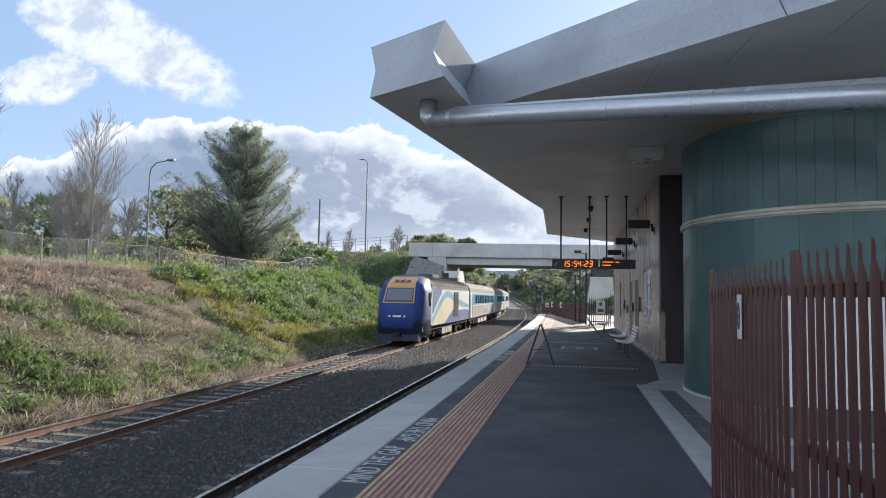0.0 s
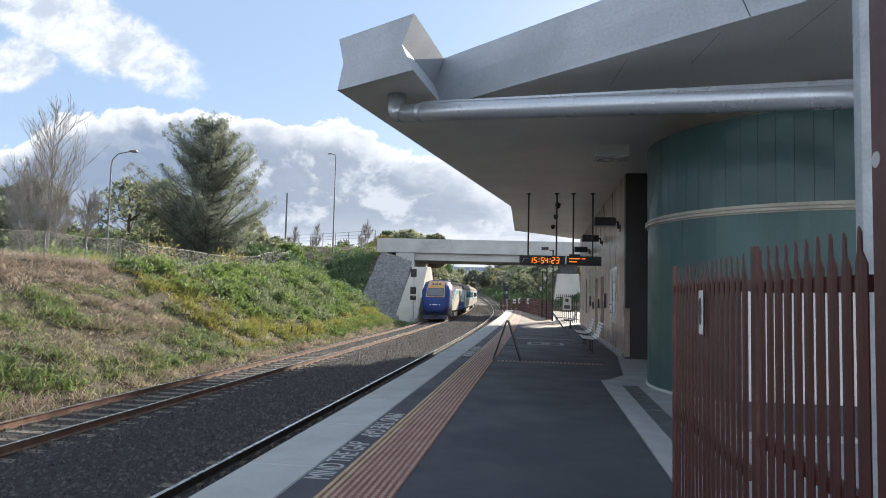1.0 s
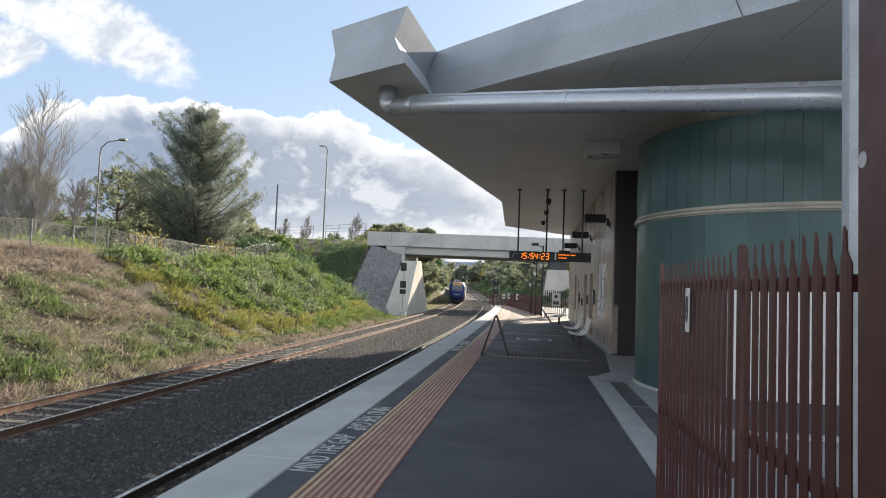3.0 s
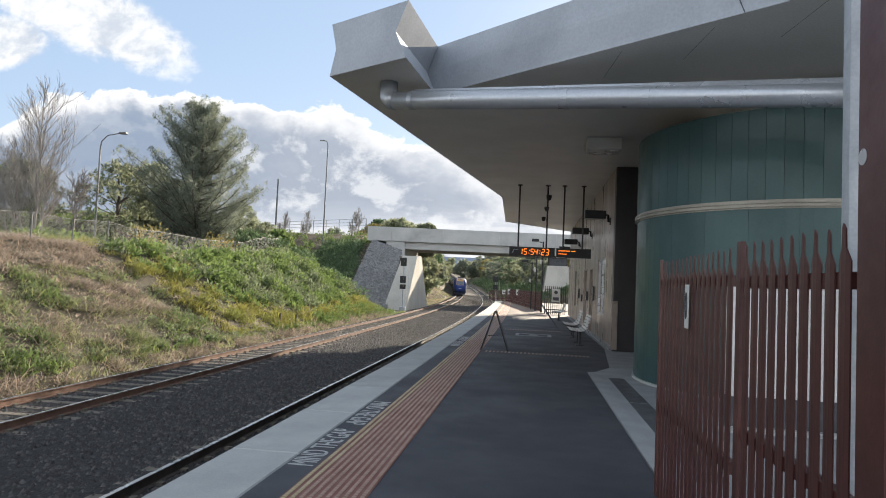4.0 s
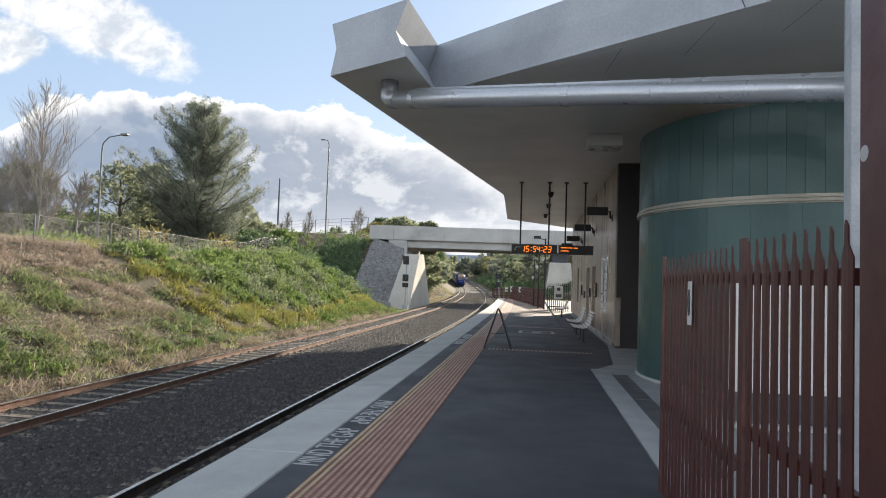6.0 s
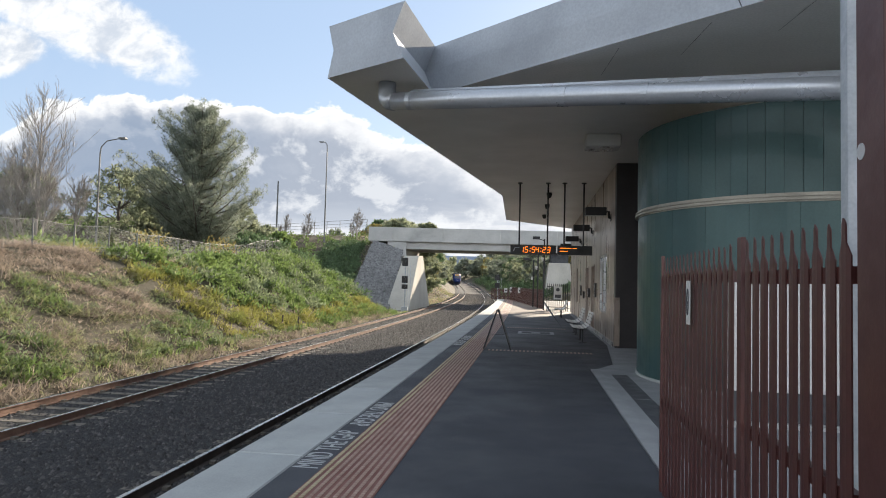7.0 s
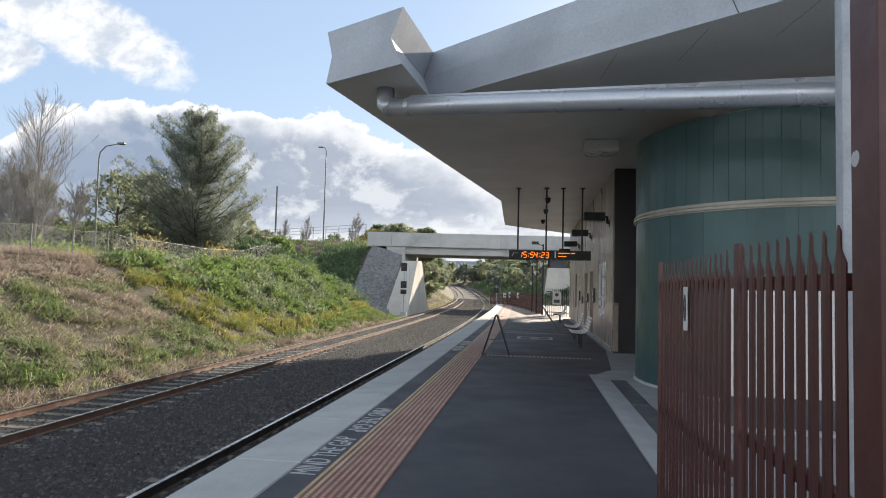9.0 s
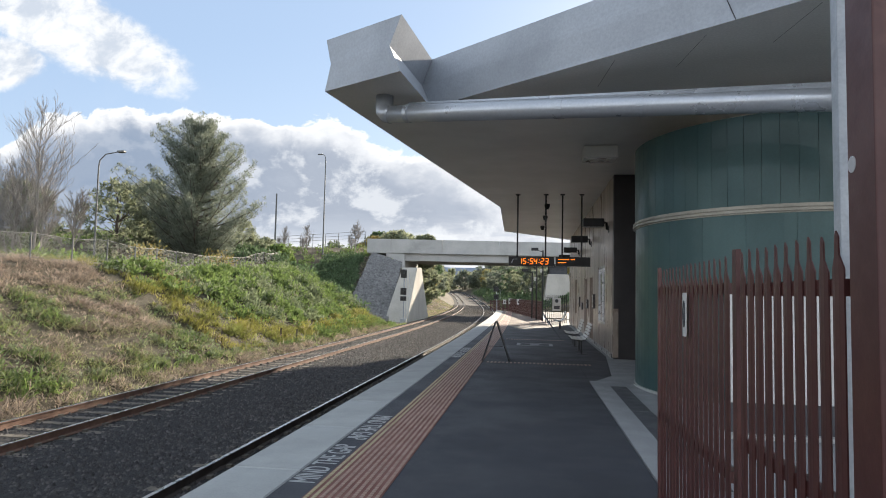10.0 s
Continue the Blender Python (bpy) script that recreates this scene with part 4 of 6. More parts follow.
def make_sign():
    for x0, x1, body in ((-0.74, 0.74, True), (0.79, 1.90, False)):
        sg = thing("departure_display", "black hanging platform clock with amber digits" if body else "black hanging display with rows of amber text", "display", "hanging displays")
        case = part("case", B(x0, x1, 22.1, 22.32, 2.63, 2.93), SIGN_CASE, sg, bevel=0.008)
        part("bezel", B(x0 + 0.03, x1 - 0.03, 22.088, 22.099, 2.66, 2.90), BLACK, sg)
        if body:
            x = -0.36
            for ch in "15:54:23":
                bm = bmesh.new()
                bars = {"1": "bc", "2": "abged", "3": "abgcd", "4": "fgbc", "5": "afgcd", ":": "::"}[ch]
                w, hh, e = 0.088, 0.090, 0.011
                where = {"a": (0, hh, 1), "g": (0, 0, 1), "d": (0, -hh, 1), "f": (-w / 2, hh / 2, 0), "b": (w / 2, hh / 2, 0), "e": (-w / 2, -hh / 2, 0), "c": (w / 2, -hh / 2, 0)}
                if ch == ":":
                    for z in (-0.045, 0.045):
                        box(bm, x - 0.012 + z * 0.1, x + 0.012 + z * 0.1, 22.082, 22.087, 2.78 + z - 0.013, 2.78 + z + 0.013)
                else:
                    for c in bars:
                        px, pz, flat = where[c]
                        hw, hz = (w / 2 - 0.006, e) if flat else (e, hh / 2 - 0.008)
                        pts = [(px - hw, pz - hz), (px + hw, pz - hz), (px + hw, pz + hz), (px - hw, pz + hz)]
                        lo = [bm.verts.new((x + p + q * 0.1, 22.082, 2.78 + q)) for p, q in pts]
                        hi = [bm.verts.new((x + p + q * 0.1, 22.087, 2.78 + q)) for p, q in pts]
                        bm.faces.new(lo)
                        bm.faces.new(hi[::-1])
                        for k in range(4):
                            bm.faces.new((lo[k], hi[k], hi[(k + 1) % 4], lo[(k + 1) % 4]))
                    bmesh.ops.recalc_face_normals(bm, faces=bm.faces[:])
                part("clock_digit", bm, AMBER, sg, "glowing amber clock digit")
                x += 0.083 if ch == ":" else 0.143
                if ch == ":":
                    x += 0.02
                elif x < 0.6:
                    x -= 0.02 if ch in "54" else 0
            bm = bmesh.new()
            prism(bm, [(-0.66, 0.0), (-0.62, 0.0), (-0.57, 0.11), (-0.45, 0.11), (-0.44, 0.13), (-0.60, 0.13)], 0, 0.004)
            bmesh.ops.transform(bm, matrix=Matrix.Translation((0, 22.086, 2.72)) @ pose(0, 0, 0, 90, 0, 0), verts=bm.verts[:])
            part("emblem", bm, mat("emblem_grey", (0.25, 0.26, 0.28), None, 0.5, scale=4, fine=20), sg)
        else:
            for k, (a, b, z) in enumerate(((0.86, 1.22, 2.845), (1.27, 1.40, 2.845), (0.86, 1.12, 2.745))):
                part("text_row", B(a, b, 22.083, 22.088, z - 0.011, z + 0.011), AMBER, sg)
        for x in ((-0.46, 0.46) if body else (1.0, 1.62)):
            part("hanger_pole", T([(x, 22.2, 2.93), (x, 22.2, ZS)], 0.028, 10), BLACK, sg)
            part("pole_flange", T([(x, 22.2, ZS - 0.03), (x, 22.2, ZS)], 0.08, 12), BLACK, sg)


make_sign()


def make_wall_light():
    w = thing("wall_light", "dark boxy wall light on a short bracket", "light", "wall lights", (2.2, 19.75, 3.78))
    part("housing", B(-0.72, -0.12, -0.14, 0.14, -0.10, 0.14), BLACK, w, bevel=0.02)
    part("lens", B(-0.70, -0.14, -0.12, 0.12, -0.108, -0.101), WHITE, w)
    part("bracket", T([(-0.12, 0, 0.02), (-0.05, 0, 0.02), (-0.04, 0, -0.16), (0.02, 0, -0.16)], 0.035, 8), BLACK, w)
    part("wall_plate", B(0.0, 0.02, -0.08, 0.08, -0.26, -0.06), BLACK, w)
    for y in (25.5, 31.6, 37.4):
        copy_thing(w, pose(2.2, y, 3.78))


make_wall_light()


def make_bench():
    b = thing("bench", "curved steel slat bench on a single black leg", "bench", "platform benches", (1.15, 19.6, 0))
    prof = [(0.0, 0.46), (0.12, 0.435), (0.24, 0.42), (0.36, 0.425), (0.45, 0.46), (0.50, 0.54), (0.53, 0.63), (0.555, 0.72), (0.58, 0.81), (0.605, 0.89)]
    for i in range(len(prof) - 1):
        (x0, z0), (x1, z1) = prof[i], prof[i + 1]
        d = Vector((x1 - x0, 0, z1 - z0))
        n = Vector((-d.z, 0, d.x)).normalized() * 0.012
        p, q = Vector((x0, 0, z0)) + d * 0.14, Vector((x1, 0, z1)) - d * 0.14
        bm = bmesh.new()
        vs = []
        for y in (0.0, 1.5):
            for w in (p - n, q - n, q + n, p + n):
                vs.append(bm.verts.new((w.x, y, w.z)))
        for k in range(4):
            bm.faces.new((vs[k], vs[(k + 1) % 4], vs[4 + (k + 1) % 4], vs[4 + k]))
        bm.faces.new(vs[3::-1])
        bm.faces.new(vs[4:])
        bmesh.ops.recalc_face_normals(bm, faces=bm.faces[:])
        part("slat", bm, WHITE, b)
    for y in (0.25, 1.25):
        part("bracket", T([(x, y, z - 0.03) for x, z in prof], 0.018, 6), BLACK, b)
        part("leg", T([(0.32, y, 0.0), (0.32, y, 0.39)], 0.022, 8), BLACK, b)
        part("foot_plate", B(0.2, 0.44, y - 0.06, y + 0.06, 0.0, 0.015), BLACK, b)
    for x, y in ((1.15, 22.6), (1.15, 34.0)):
        copy_thing(b, pose(x, y, 0))


make_bench()


def make_a_board():
    a = thing("a_frame_sign", "folding black A-frame board standing on the asphalt", "sign")
    for s in (-1, 1):
        bm = B(-0.014, 0.014, -0.2, 0.2, 0.0, 1.03)
        bmesh.ops.transform(bm, matrix=Matrix.Translation((-0.845 + s * 0.335, 17.0, 0.012)) @ pose(0, 0, 0, 0, -s * 18.2, 0), verts=bm.verts[:])
        part("board", bm, BLACK, a, bevel=0.004)
    part("hinge", T([(-0.845, 16.8, 0.985), (-0.845, 17.2, 0.985)], 0.018, 8), BLACK, a)
    part("stay", B(-1.02, -0.67, 16.99, 17.01, 0.36, 0.375), BLACK, a)


make_a_board()


def make_ceiling_bits():
    c = thing("soffit_light", "pale rectangular light box fixed to the soffit", "light", "soffit lights")
    part("box", B(1.12, 1.88, 14.9, 15.5, 4.72, 4.999), WHITE, c, bevel=0.03)
    part("lens", B(1.2, 1.8, 14.95, 15.45, 4.705, 4.719), STEEL_SEAT, c)
    d = thing("soffit_vent", "flat grey vent plate on the soffit", "vent", "soffit vents")
    part("plate", B(1.0, 1.45, 11.6, 11.95, 4.965, 4.999), STEEL_SEAT, d, bevel=0.008)
    part("slot", B(1.1, 1.35, 11.66, 11.72, 4.955, 4.964), BLACK, d)
    for x, y in ((0.55, 24.6), (0.55, 28.2), (0.5, 32.4)):
        s = thing("soffit_speaker", "small dark round speaker under the soffit", "speaker", "soffit speakers")
        part("cup", T([(x, y, 4.999), (x, y, 4.93), (x, y + 0.05, 4.84)], [0.10, 0.10, 0.07], 14), BLACK, s)
    # standing joints across the soffit
    sj = thing("soffit_joints", "thin dark joints between soffit panels", "soffit joint")
    sj["kind"] = "structure"
    for k in range(9):
        x0 = 1.15 + k * 1.03
        y0 = 11.72 - (x0 + 1.81) * 0.836 + 0.25
        bm = bmesh.new()
        vs = [bm.verts.new((x, y, 4.9965)) for x, y in ((x0 - 0.003, y0), (x0 + 0.003, y0), (x0 - 0.117, y0 + 1.2), (x0 - 0.123, y0 + 1.2))]
        bm.faces.new(vs[::-1])
        part("joint", bm, DARK_PAVE, sj)


make_ceiling_bits()

# ---- fences and posts at the platform end ----


def line_fence(name, label, p, q, h, m, spacing, w, base=0.0, group=""):
    fe = thing(name, label, "fence", group)
    p, q = Vector((*p, base)), Vector((*q, base))
    d = (q - p)
    n = int(d.length / spacing)
    ang = math.atan2(d.y, d.x)
    me_bm = bmesh.new()
    prism(me_bm, [(-w, -0.012), (w, -0.012), (w, 0.012), (-w, 0.012)], 0, h - 0.08)
    me = bpy.data.meshes.new("pale")
    me_bm.to_mesh(me)
    me_bm.free()
    me.materials.append(m)
    for i in range(n + 1):
        ob = new("pale", me)
        ob.parent = fe
        ob.location = p + d * i / n
        ob.rotation_euler = (0, 0, ang)
    u = d.normalized()
    s = Vector((-u.y, u.x, 0)) * 0.03
    for z in (0.25, h - 0.3):
        bm = bmesh.new()
        prism(bm, [(p - s).xy, (q - s).xy, (q + s).xy, (p + s).xy], base + z, base + z + 0.05)
        part("fence_rail", bm, m, fe)
    return fe


line_fence("palisade_fence", "maroon steel palisade fence along the platform end", (0.75, 46.0), (-2.3, 69.5), 1.38, MAROON, 0.13, 0.034)
line_fence("metal_gate", "dark steel bar gate beside the station wing", (0.9, 42.0), (2.15, 42.0), 1.8, BLACK, 0.12, 0.02)
line_fence("palisade_fence", "maroon steel palisade fence closing the platform end", (-2.3, 69.8), (-4.2, 69.9), 1.2, MAROON, 0.13, 0.045)


def make_small_signs():
    for x, y, z, h in ((-1.12, 60.2, 0.82, 0.5), (-2.12, 67.9, 0.76, 0.55), (-2.75, 69.9, 0.72, 0.45)):
        s = thing("notice_plate", "small white notice plate on the end fence", "sign", "fence notices")
        part("plate", B(x - 0.16, x + 0.16, y - 0.11, y - 0.09, z, z + h), WHITE, s)
        part("print", B(x - 0.08, x + 0.08, y - 0.114, y - 0.11, z + h * 0.3, z + h * 0.6), DARK_PAVE, s)
    g = thing("gate_notice", "white notice with an unreadable symbol on the gate", "sign")
    part("plate", B(1.30, 1.82, 41.94, 41.96, 0.75, 1.55), WHITE, g)
    part("print", B(1.38, 1.74, 41.93, 41.94, 0.85, 1.05), DARK_PAVE, g)
    part("symbol", T([(1.56, 41.935, 1.35), (1.56, 41.925, 1.35)], 0.11, 16), DARK_PAVE, g)
    # camera poles at the platform end
    for x, y, h in ((0.35, 46.5, 4.1), (0.72, 44.0, 4.6), (0.05, 49.0, 3.4)):
        p = thing("camera_pole", "slim dark pole carrying small cameras", "pole", "camera poles")
        part("shaft", T([(x, y, 0), (x, y, h)], 0.05, 8), BLACK, p)
        part("arm", T([(x, y, h - 0.1), (x - 0.35, y, h)], 0.025, 6), BLACK, p)
        part("camera_head", B(x - 0.75, x - 0.3, y - 0.12, y + 0.12, h - 0.02, h + 0.16), BLACK, p)
        part("dome", T([(x - 0.1, y, h - 1.2), (x - 0.1, y, h - 1.45)], [0.1, 0.06], 10), WHITE, p)


make_small_signs()


def make_signal(x, y, zb, zt, heads):
    s = thing("rail_signal", "black railway signal heads on a grey post", "signal", "rail signals")
    part("mast", T([(x, y, zb), (x, y, zt)], 0.07, 10), GALV, s)
    for z, w, h in heads:
        hd = part("signal_head", B(x - w, x + w * 0.8, y - 0.18, y - 0.08, z, z + h), BLACK, s, bevel=0.03)
        part("hood", T([(x - 0.05, y - 0.18, z + h * 0.6), (x - 0.05, y - 0.42, z + h * 0.6)], 0.13, 12), BLACK, hd)
    part("ladder", B(x + 0.18, x + 0.22, y + 0.1, y + 0.14, zb, zt - 0.5), GALV, s)
    part("ladder", B(x + 0.48, x + 0.52, y + 0.1, y + 0.14, zb, zt - 0.5), GALV, s)
    part("base_box", B(x - 0.3, x + 0.3, y - 0.25, y + 0.25, zb - 0.2, zb + 0.5), GALV, s)


make_signal(-12.75, 66.6, -1.45, 4.1, ((3.15, 0.34, 0.85), (1.45, 0.34, 0.7), (0.85, 0.34, 0.45)))
make_signal(-4.9, 95.0, -1.4, 2.9, ((2.1, 0.38, 0.7), (1.0, 0.38, 0.7)))

# ---- embankment: fence, path, lamps ----


def make_top_fence():
    fe = thing("wire_fence", "low galvanised chain-wire fence along the top of the embankment", "fence")
    pts = []
    y = 12.0
    while y < 72:
        x = -19.6 - 0.10 * max(0, y - 30) - 0.004 * max(0, y - 48) ** 2
        pts.append(Vector((x, y, ground_z(x, y))))
        y += 2.4
    r = random.Random(4)
    for p in pts:
        part("post", T([p - Vector((0, 0, 0.1)), p + Vector((r.uniform(-.03, .03), 0, 1.1))], 0.032, 6), POLE, fe)
    for z in (0.1, 1.05):
        part("top_rail" if z > 1 else "tension_wire", T([p + Vector((0, 0, z)) for p in pts], 0.014 if z > 1 else 0.008, 5), POLE, fe)
    verts, faces = [], []
    for p, q in zip(pts, pts[1:]):
        d = q - p
        n = 26
        for k in range(n):
            for s in (1, -1):
                a = p + d * (k / n) + Vector((0, 0, 0.1 if s > 0 else 1.04))
                b = p + d * min((k + 9) / n, 1.0) + Vector((0, 0, 1.04 if s > 0 else 0.1))
                if k + 9 > n:
                    f = (n - k) / 9
                    b.z = a.z + d.z * ((n - k) / n) + s * 0.94 * f
                i = len(verts)
                w = Vector((0, 0, 0.005))
                verts += [a - w, b - w, b + w, a + w]
                faces.append((i, i + 1, i + 2, i + 3))
    ob = raw("wire_mesh", verts, faces, MESH_WIRE, fe)


make_top_fence()


def make_lamp(x, y, zt, arm, reach, thick=1.0):
    z0 = ground_z(x, y) - 0.1
    lp = thing("street_lamp", "tall grey steel street lamp with a curved arm", "street lamp", "street lamps")
    part("pole", T([(x, y, z0), (x, y, zt - 1.0)], [0.085 * thick, 0.05 * thick], 10), POLE, lp)
    part("arm", T([(x, y, zt - 1.0), (x + arm * 0.05, y, zt - 0.55), (x + arm * 0.35, y, zt - 0.15), (x + arm, y, zt)], [0.048 * thick, 0.042 * thick, 0.038 * thick, 0.034 * thick], 8), POLE, lp)
    bm = bmesh.new()
    box(bm, min(x + arm, x + arm + reach), max(x + arm, x + arm + reach), y - 0.16, y + 0.16, zt - 0.06, zt + 0.08)
    part("lantern", bm, POLE, lp, bevel=0.04)


make_lamp(-29.0, 41.2, 10.7, 1.35, 0.5)
make_lamp(-30.2, 94.1, 21.7, -0.5, -0.7, 1.4)
pp = thing("utility_pole", "plain grey pole beyond the embankment", "pole")
part("shaft", T([(-28.3, 71.0, ground_z(-28.3, 71.0) - 0.2), (-28.3, 71.0, 12.4)], [0.12, 0.08], 8), POLE, pp)



def make_marker_post(x, y):
    p = thing("marker_post", "short weathered timber marker post at the slope foot", "post", "marker posts")
    z = ground_z(x, y)
    part("shaft", T([(x, y, z - 0.1), (x + 0.02, y, z + 0.55)], 0.045, 7), BARK, p)


make_marker_post(-12.46, 32.5)
make_marker_post(-12.2, 34.1)


def make_approach_railing():
    fe = thing("guard_railing", "grey steel guard railing on the bridge approach", "railing")
    p, q = Vector((-42.0, 101.5, 8.6)), Vector((-23.5, 92.7, 8.9))
    for i in range(9):
        c = p.lerp(q, i / 8)
        part("post", T([c - Vector((0, 0, 0.8)), c + Vector((0, 0, 1.4))], 0.045, 6), POLE, fe)
    for z in (0.45, 0.9, 1.38):
        part("rail", T([p + Vector((0, 0, z)), q + Vector((0, 0, z))], 0.022, 6), POLE, fe)


make_approach_railing()

# ---- planting ----


def scatter(n, x0, x1, y0, y1, near=1.0):
    u = rng.random(n)
    yy = y0 + (y1 - y0) * u ** near
    xx = rng.uniform(x0, x1, n)
    xx = xx - np.array([off(y) for y in yy])
    zz = np.array([ground_z(float(x), float(y)) for x, y in zip(xx, yy)])
    return np.stack([xx, yy, zz], -1)


def blades(name, pos, height, width, per, lean, material, label, category="grass", spread=0.16):
    """Tufts of bent pointed blades, all in one mesh."""
    n = len(pos)
    if n == 0:
        return
    c = np.repeat(pos, per, 0) + np.concatenate([rng.normal(0, spread, (n * per, 2)), np.zeros((n * per, 1))], 1)
    h = np.repeat(height, per) * rng.uniform(0.5, 1.15, n * per)
    w = np.repeat(width, per) * rng.uniform(0.7, 1.3, n * per)
    a = rng.uniform(0, 2 * np.pi, n * per)
    side = np.stack([np.cos(a), np.sin(a), np.zeros_like(a)], -1) * w[:, None]
    tilt = rng.normal(0, lean, (n * per, 2))
    up = np.stack([tilt[:, 0], tilt[:, 1], np.ones(n * per)], -1)
    up /= np.linalg.norm(up, axis=1)[:, None]
    mid = c + up * (h * 0.55)[:, None]
    up2 = up + np.concatenate([tilt * 0.9, -0.25 * np.ones((n * per, 1))], 1)
    tip = mid + up2 * (h * 0.5)[:, None]
    c = c - np.array([0, 0, 0.03])
    v = np.stack([c - side, c + side, mid + side * 0.7, mid - side * 0.7, tip], 1)
    k = (np.arange(n * per) * 5)[:, None]
    f = np.concatenate([k + np.array([[0, 1, 2]]), k + np.array([[0, 2, 3]]), k + np.array([[3, 2, 4]])])
    ob = raw(name, v.reshape(-1, 3), f, material)
    tagged(ob, label, category, kind="stuff")
    return ob


def leaf_cloud(centres, radii, per, size, material, name, parent=None, squash=0.8, elong=1.8, up=0.3):
    """Many small pointed leaves spread through clumps."""
    centres = np.asarray(centres, dtype=float)
    n = len(centres)
    radii = np.broadcast_to(np.asarray(radii, dtype=float), (n,))
    d = rng.normal(0, 1, (n * per, 3))
    d /= np.linalg.norm(d, axis=1)[:, None]
    rr = rng.random(n * per) ** 0.45
    p = np.repeat(centres, per, 0) + d * (rr * np.repeat(radii, per))[:, None] * np.array([1, 1, squash])
    ax = d * 0.7 + rng.normal(0, 0.6, (n * per, 3)) + np.array([0, 0, up])
    ax /= np.linalg.norm(ax, axis=1)[:, None]
    sd = np.cross(ax, rng.normal(0, 1, (n * per, 3)))
    sd /= np.linalg.norm(sd, axis=1)[:, None] + 1e-9
    s = size * rng.uniform(0.6, 1.4, n * per)[:, None]
    v = np.stack([p, p + ax * s * elong * 0.5 + sd * s * 0.38, p + ax * s * elong, p + ax * s * elong * 0.5 - sd * s * 0.38], 1)
    k = (np.arange(n * per) * 4)[:, None]
    return raw(name, v.reshape(-1, 3), k + np.array([[0, 1, 2, 3]]), material, parent)


def make_embankment_plants():
    pts = scatter(70000, -30.0, -11.3, 8.0, 72.0, 1.25)
    x, y, z = pts.T
    foot = np.array([foot_x(v) for v in y])
    top = np.array([lerp_table(v, TOP) for v in y])
    h = (z + 1.3) / (top + 1.3)
    ok = (x < foot + 0.25) & ~((y > 65) & (h > 0) & (x > -23.5))

    def field(sx, sy, w):
        return np.array([noise.noise(Vector((a * sx, b * sy, w))) for a, b in zip(x, y)])
    nz, n2, n3 = field(0.16, 0.13, 0), field(0.5, 0.45, 7), field(1.3, 1.1, 5)
    tuss = field(1.15, 0.85, 21) + 0.5 * field(2.6, 2.0, 31)
    score = rng.normal(0, 0.10, len(x)) + nz * 0.60 + n2 * 0.50 + n3 * 0.30
    leafy = (y - 31.5 + (h - 0.5) * 6 + score * 14 > 0) & (h > 0.30 + score * 0.35) & (y < 74)
    yellow = (y > 26.5) & (y < 62) & ~leafy & (h > 0.10) & (score > -0.22)
    dry = ~leafy & ~yellow & ((h + score * 0.4 > 0.70) | (score < -0.30) | (h < 0.07))
    weed = ~leafy & ~yellow & ~dry & (score > 0.0)
    grass = ~leafy & ~yellow & ~dry & ~weed
    # tussocks: taller and denser on the humps, thin in the hollows between them
    ok &= rng.random(len(x)) < np.clip(0.62 + 1.5 * tuss, 0.16, 1.0)
    furrow = np.abs(y - 26.1 + 0.35 * np.sin(x * 1.1)) < 0.36 + 0.12 * n3
    ok &= ~(furrow & (h > 0.08) & (h < 0.95) & (rng.random(len(x)) < 0.85))
    tall = np.clip(0.85 + 1.5 * tuss, 0.40, 1.9)
    far = 1 + y * 0.012
    for mask, nm, m, hh, ww, per, lean, lab in (
            (dry, "dry_grass", GRASS_DRY, 0.25, 0.0085, 11, 1.8, "long dry straw-coloured grass on the upper slope"),
            (grass, "slope_grass", GRASS, 0.185, 0.0085, 11, 1.6, "short mixed green and straw grass on the slope"),
            (weed, "green_grass", WEED, 0.20, 0.020, 9, 1.0, "patches of fresh green grass on the slope"),
            (yellow, "yellow_grass", WEED_YEL, 0.24, 0.017, 9, 0.9, "yellow-green flowering weeds low on the slope")):
        k = mask & ok
        blades(nm, pts[k], hh * far[k] * tall[k], ww * far[k], per, lean, m, lab)
    # straw strands lying loose through the green
    k = (grass | weed | yellow) & ok & (rng.random(len(x)) < 0.18)
    blades("loose_straw", pts[k], 0.30 * far[k], 0.008 * far[k], 6, 2.2, GRASS_DRY, "loose straw lying through the slope grass")
    k = leafy & ok & (x > -18.6 - 0.10 * np.maximum(0, y - 30) - 0.004 * np.maximum(0, y - 48) ** 2)
    c = pts[k]
    pick = rng.random(len(c))
    tint = np.array([noise.noise(Vector((p[0] * 0.35, p[1] * 0.3, 3))) for p in c]) + rng.normal(0, 0.15, len(c))
    mound = np.array([max(0.0, noise.noise(Vector((p[0] * 0.85, p[1] * 0.7, 11)))) for p in c])
    for m, sel, nm in ((WEED, (pick < 0.34) & (tint < 0.08), "leafy_weeds"), (WEED_GREY, (pick < 0.34) & (tint >= 0.08), "grey_green_weeds")):
        q = c[sel] + np.stack([np.zeros(sel.sum()), np.zeros(sel.sum()), 0.10 + 0.75 * mound[sel]], -1)
        ob = leaf_cloud(q, rng.uniform(0.12, 0.30, len(q)) + 0.45 * mound[sel], 24, 0.115, m, nm, squash=0.9, up=0.6)
        tagged(ob, "dense leafy green weeds on the embankment" if m is WEED else "greyish leafy weeds on the embankment", "weeds", kind="stuff")
    # small leafy plants among the grass
    k = (weed | (grass & (score > -0.12))) & ok
    c = pts[k]
    c = c[rng.random(len(c)) < 0.5]
    ob = leaf_cloud(c + np.array([0, 0, 0.06]), rng.uniform(0.08, 0.22, len(c)), 12, 0.065, WEED_GREY, "low_weeds", squash=0.6, up=0.4)
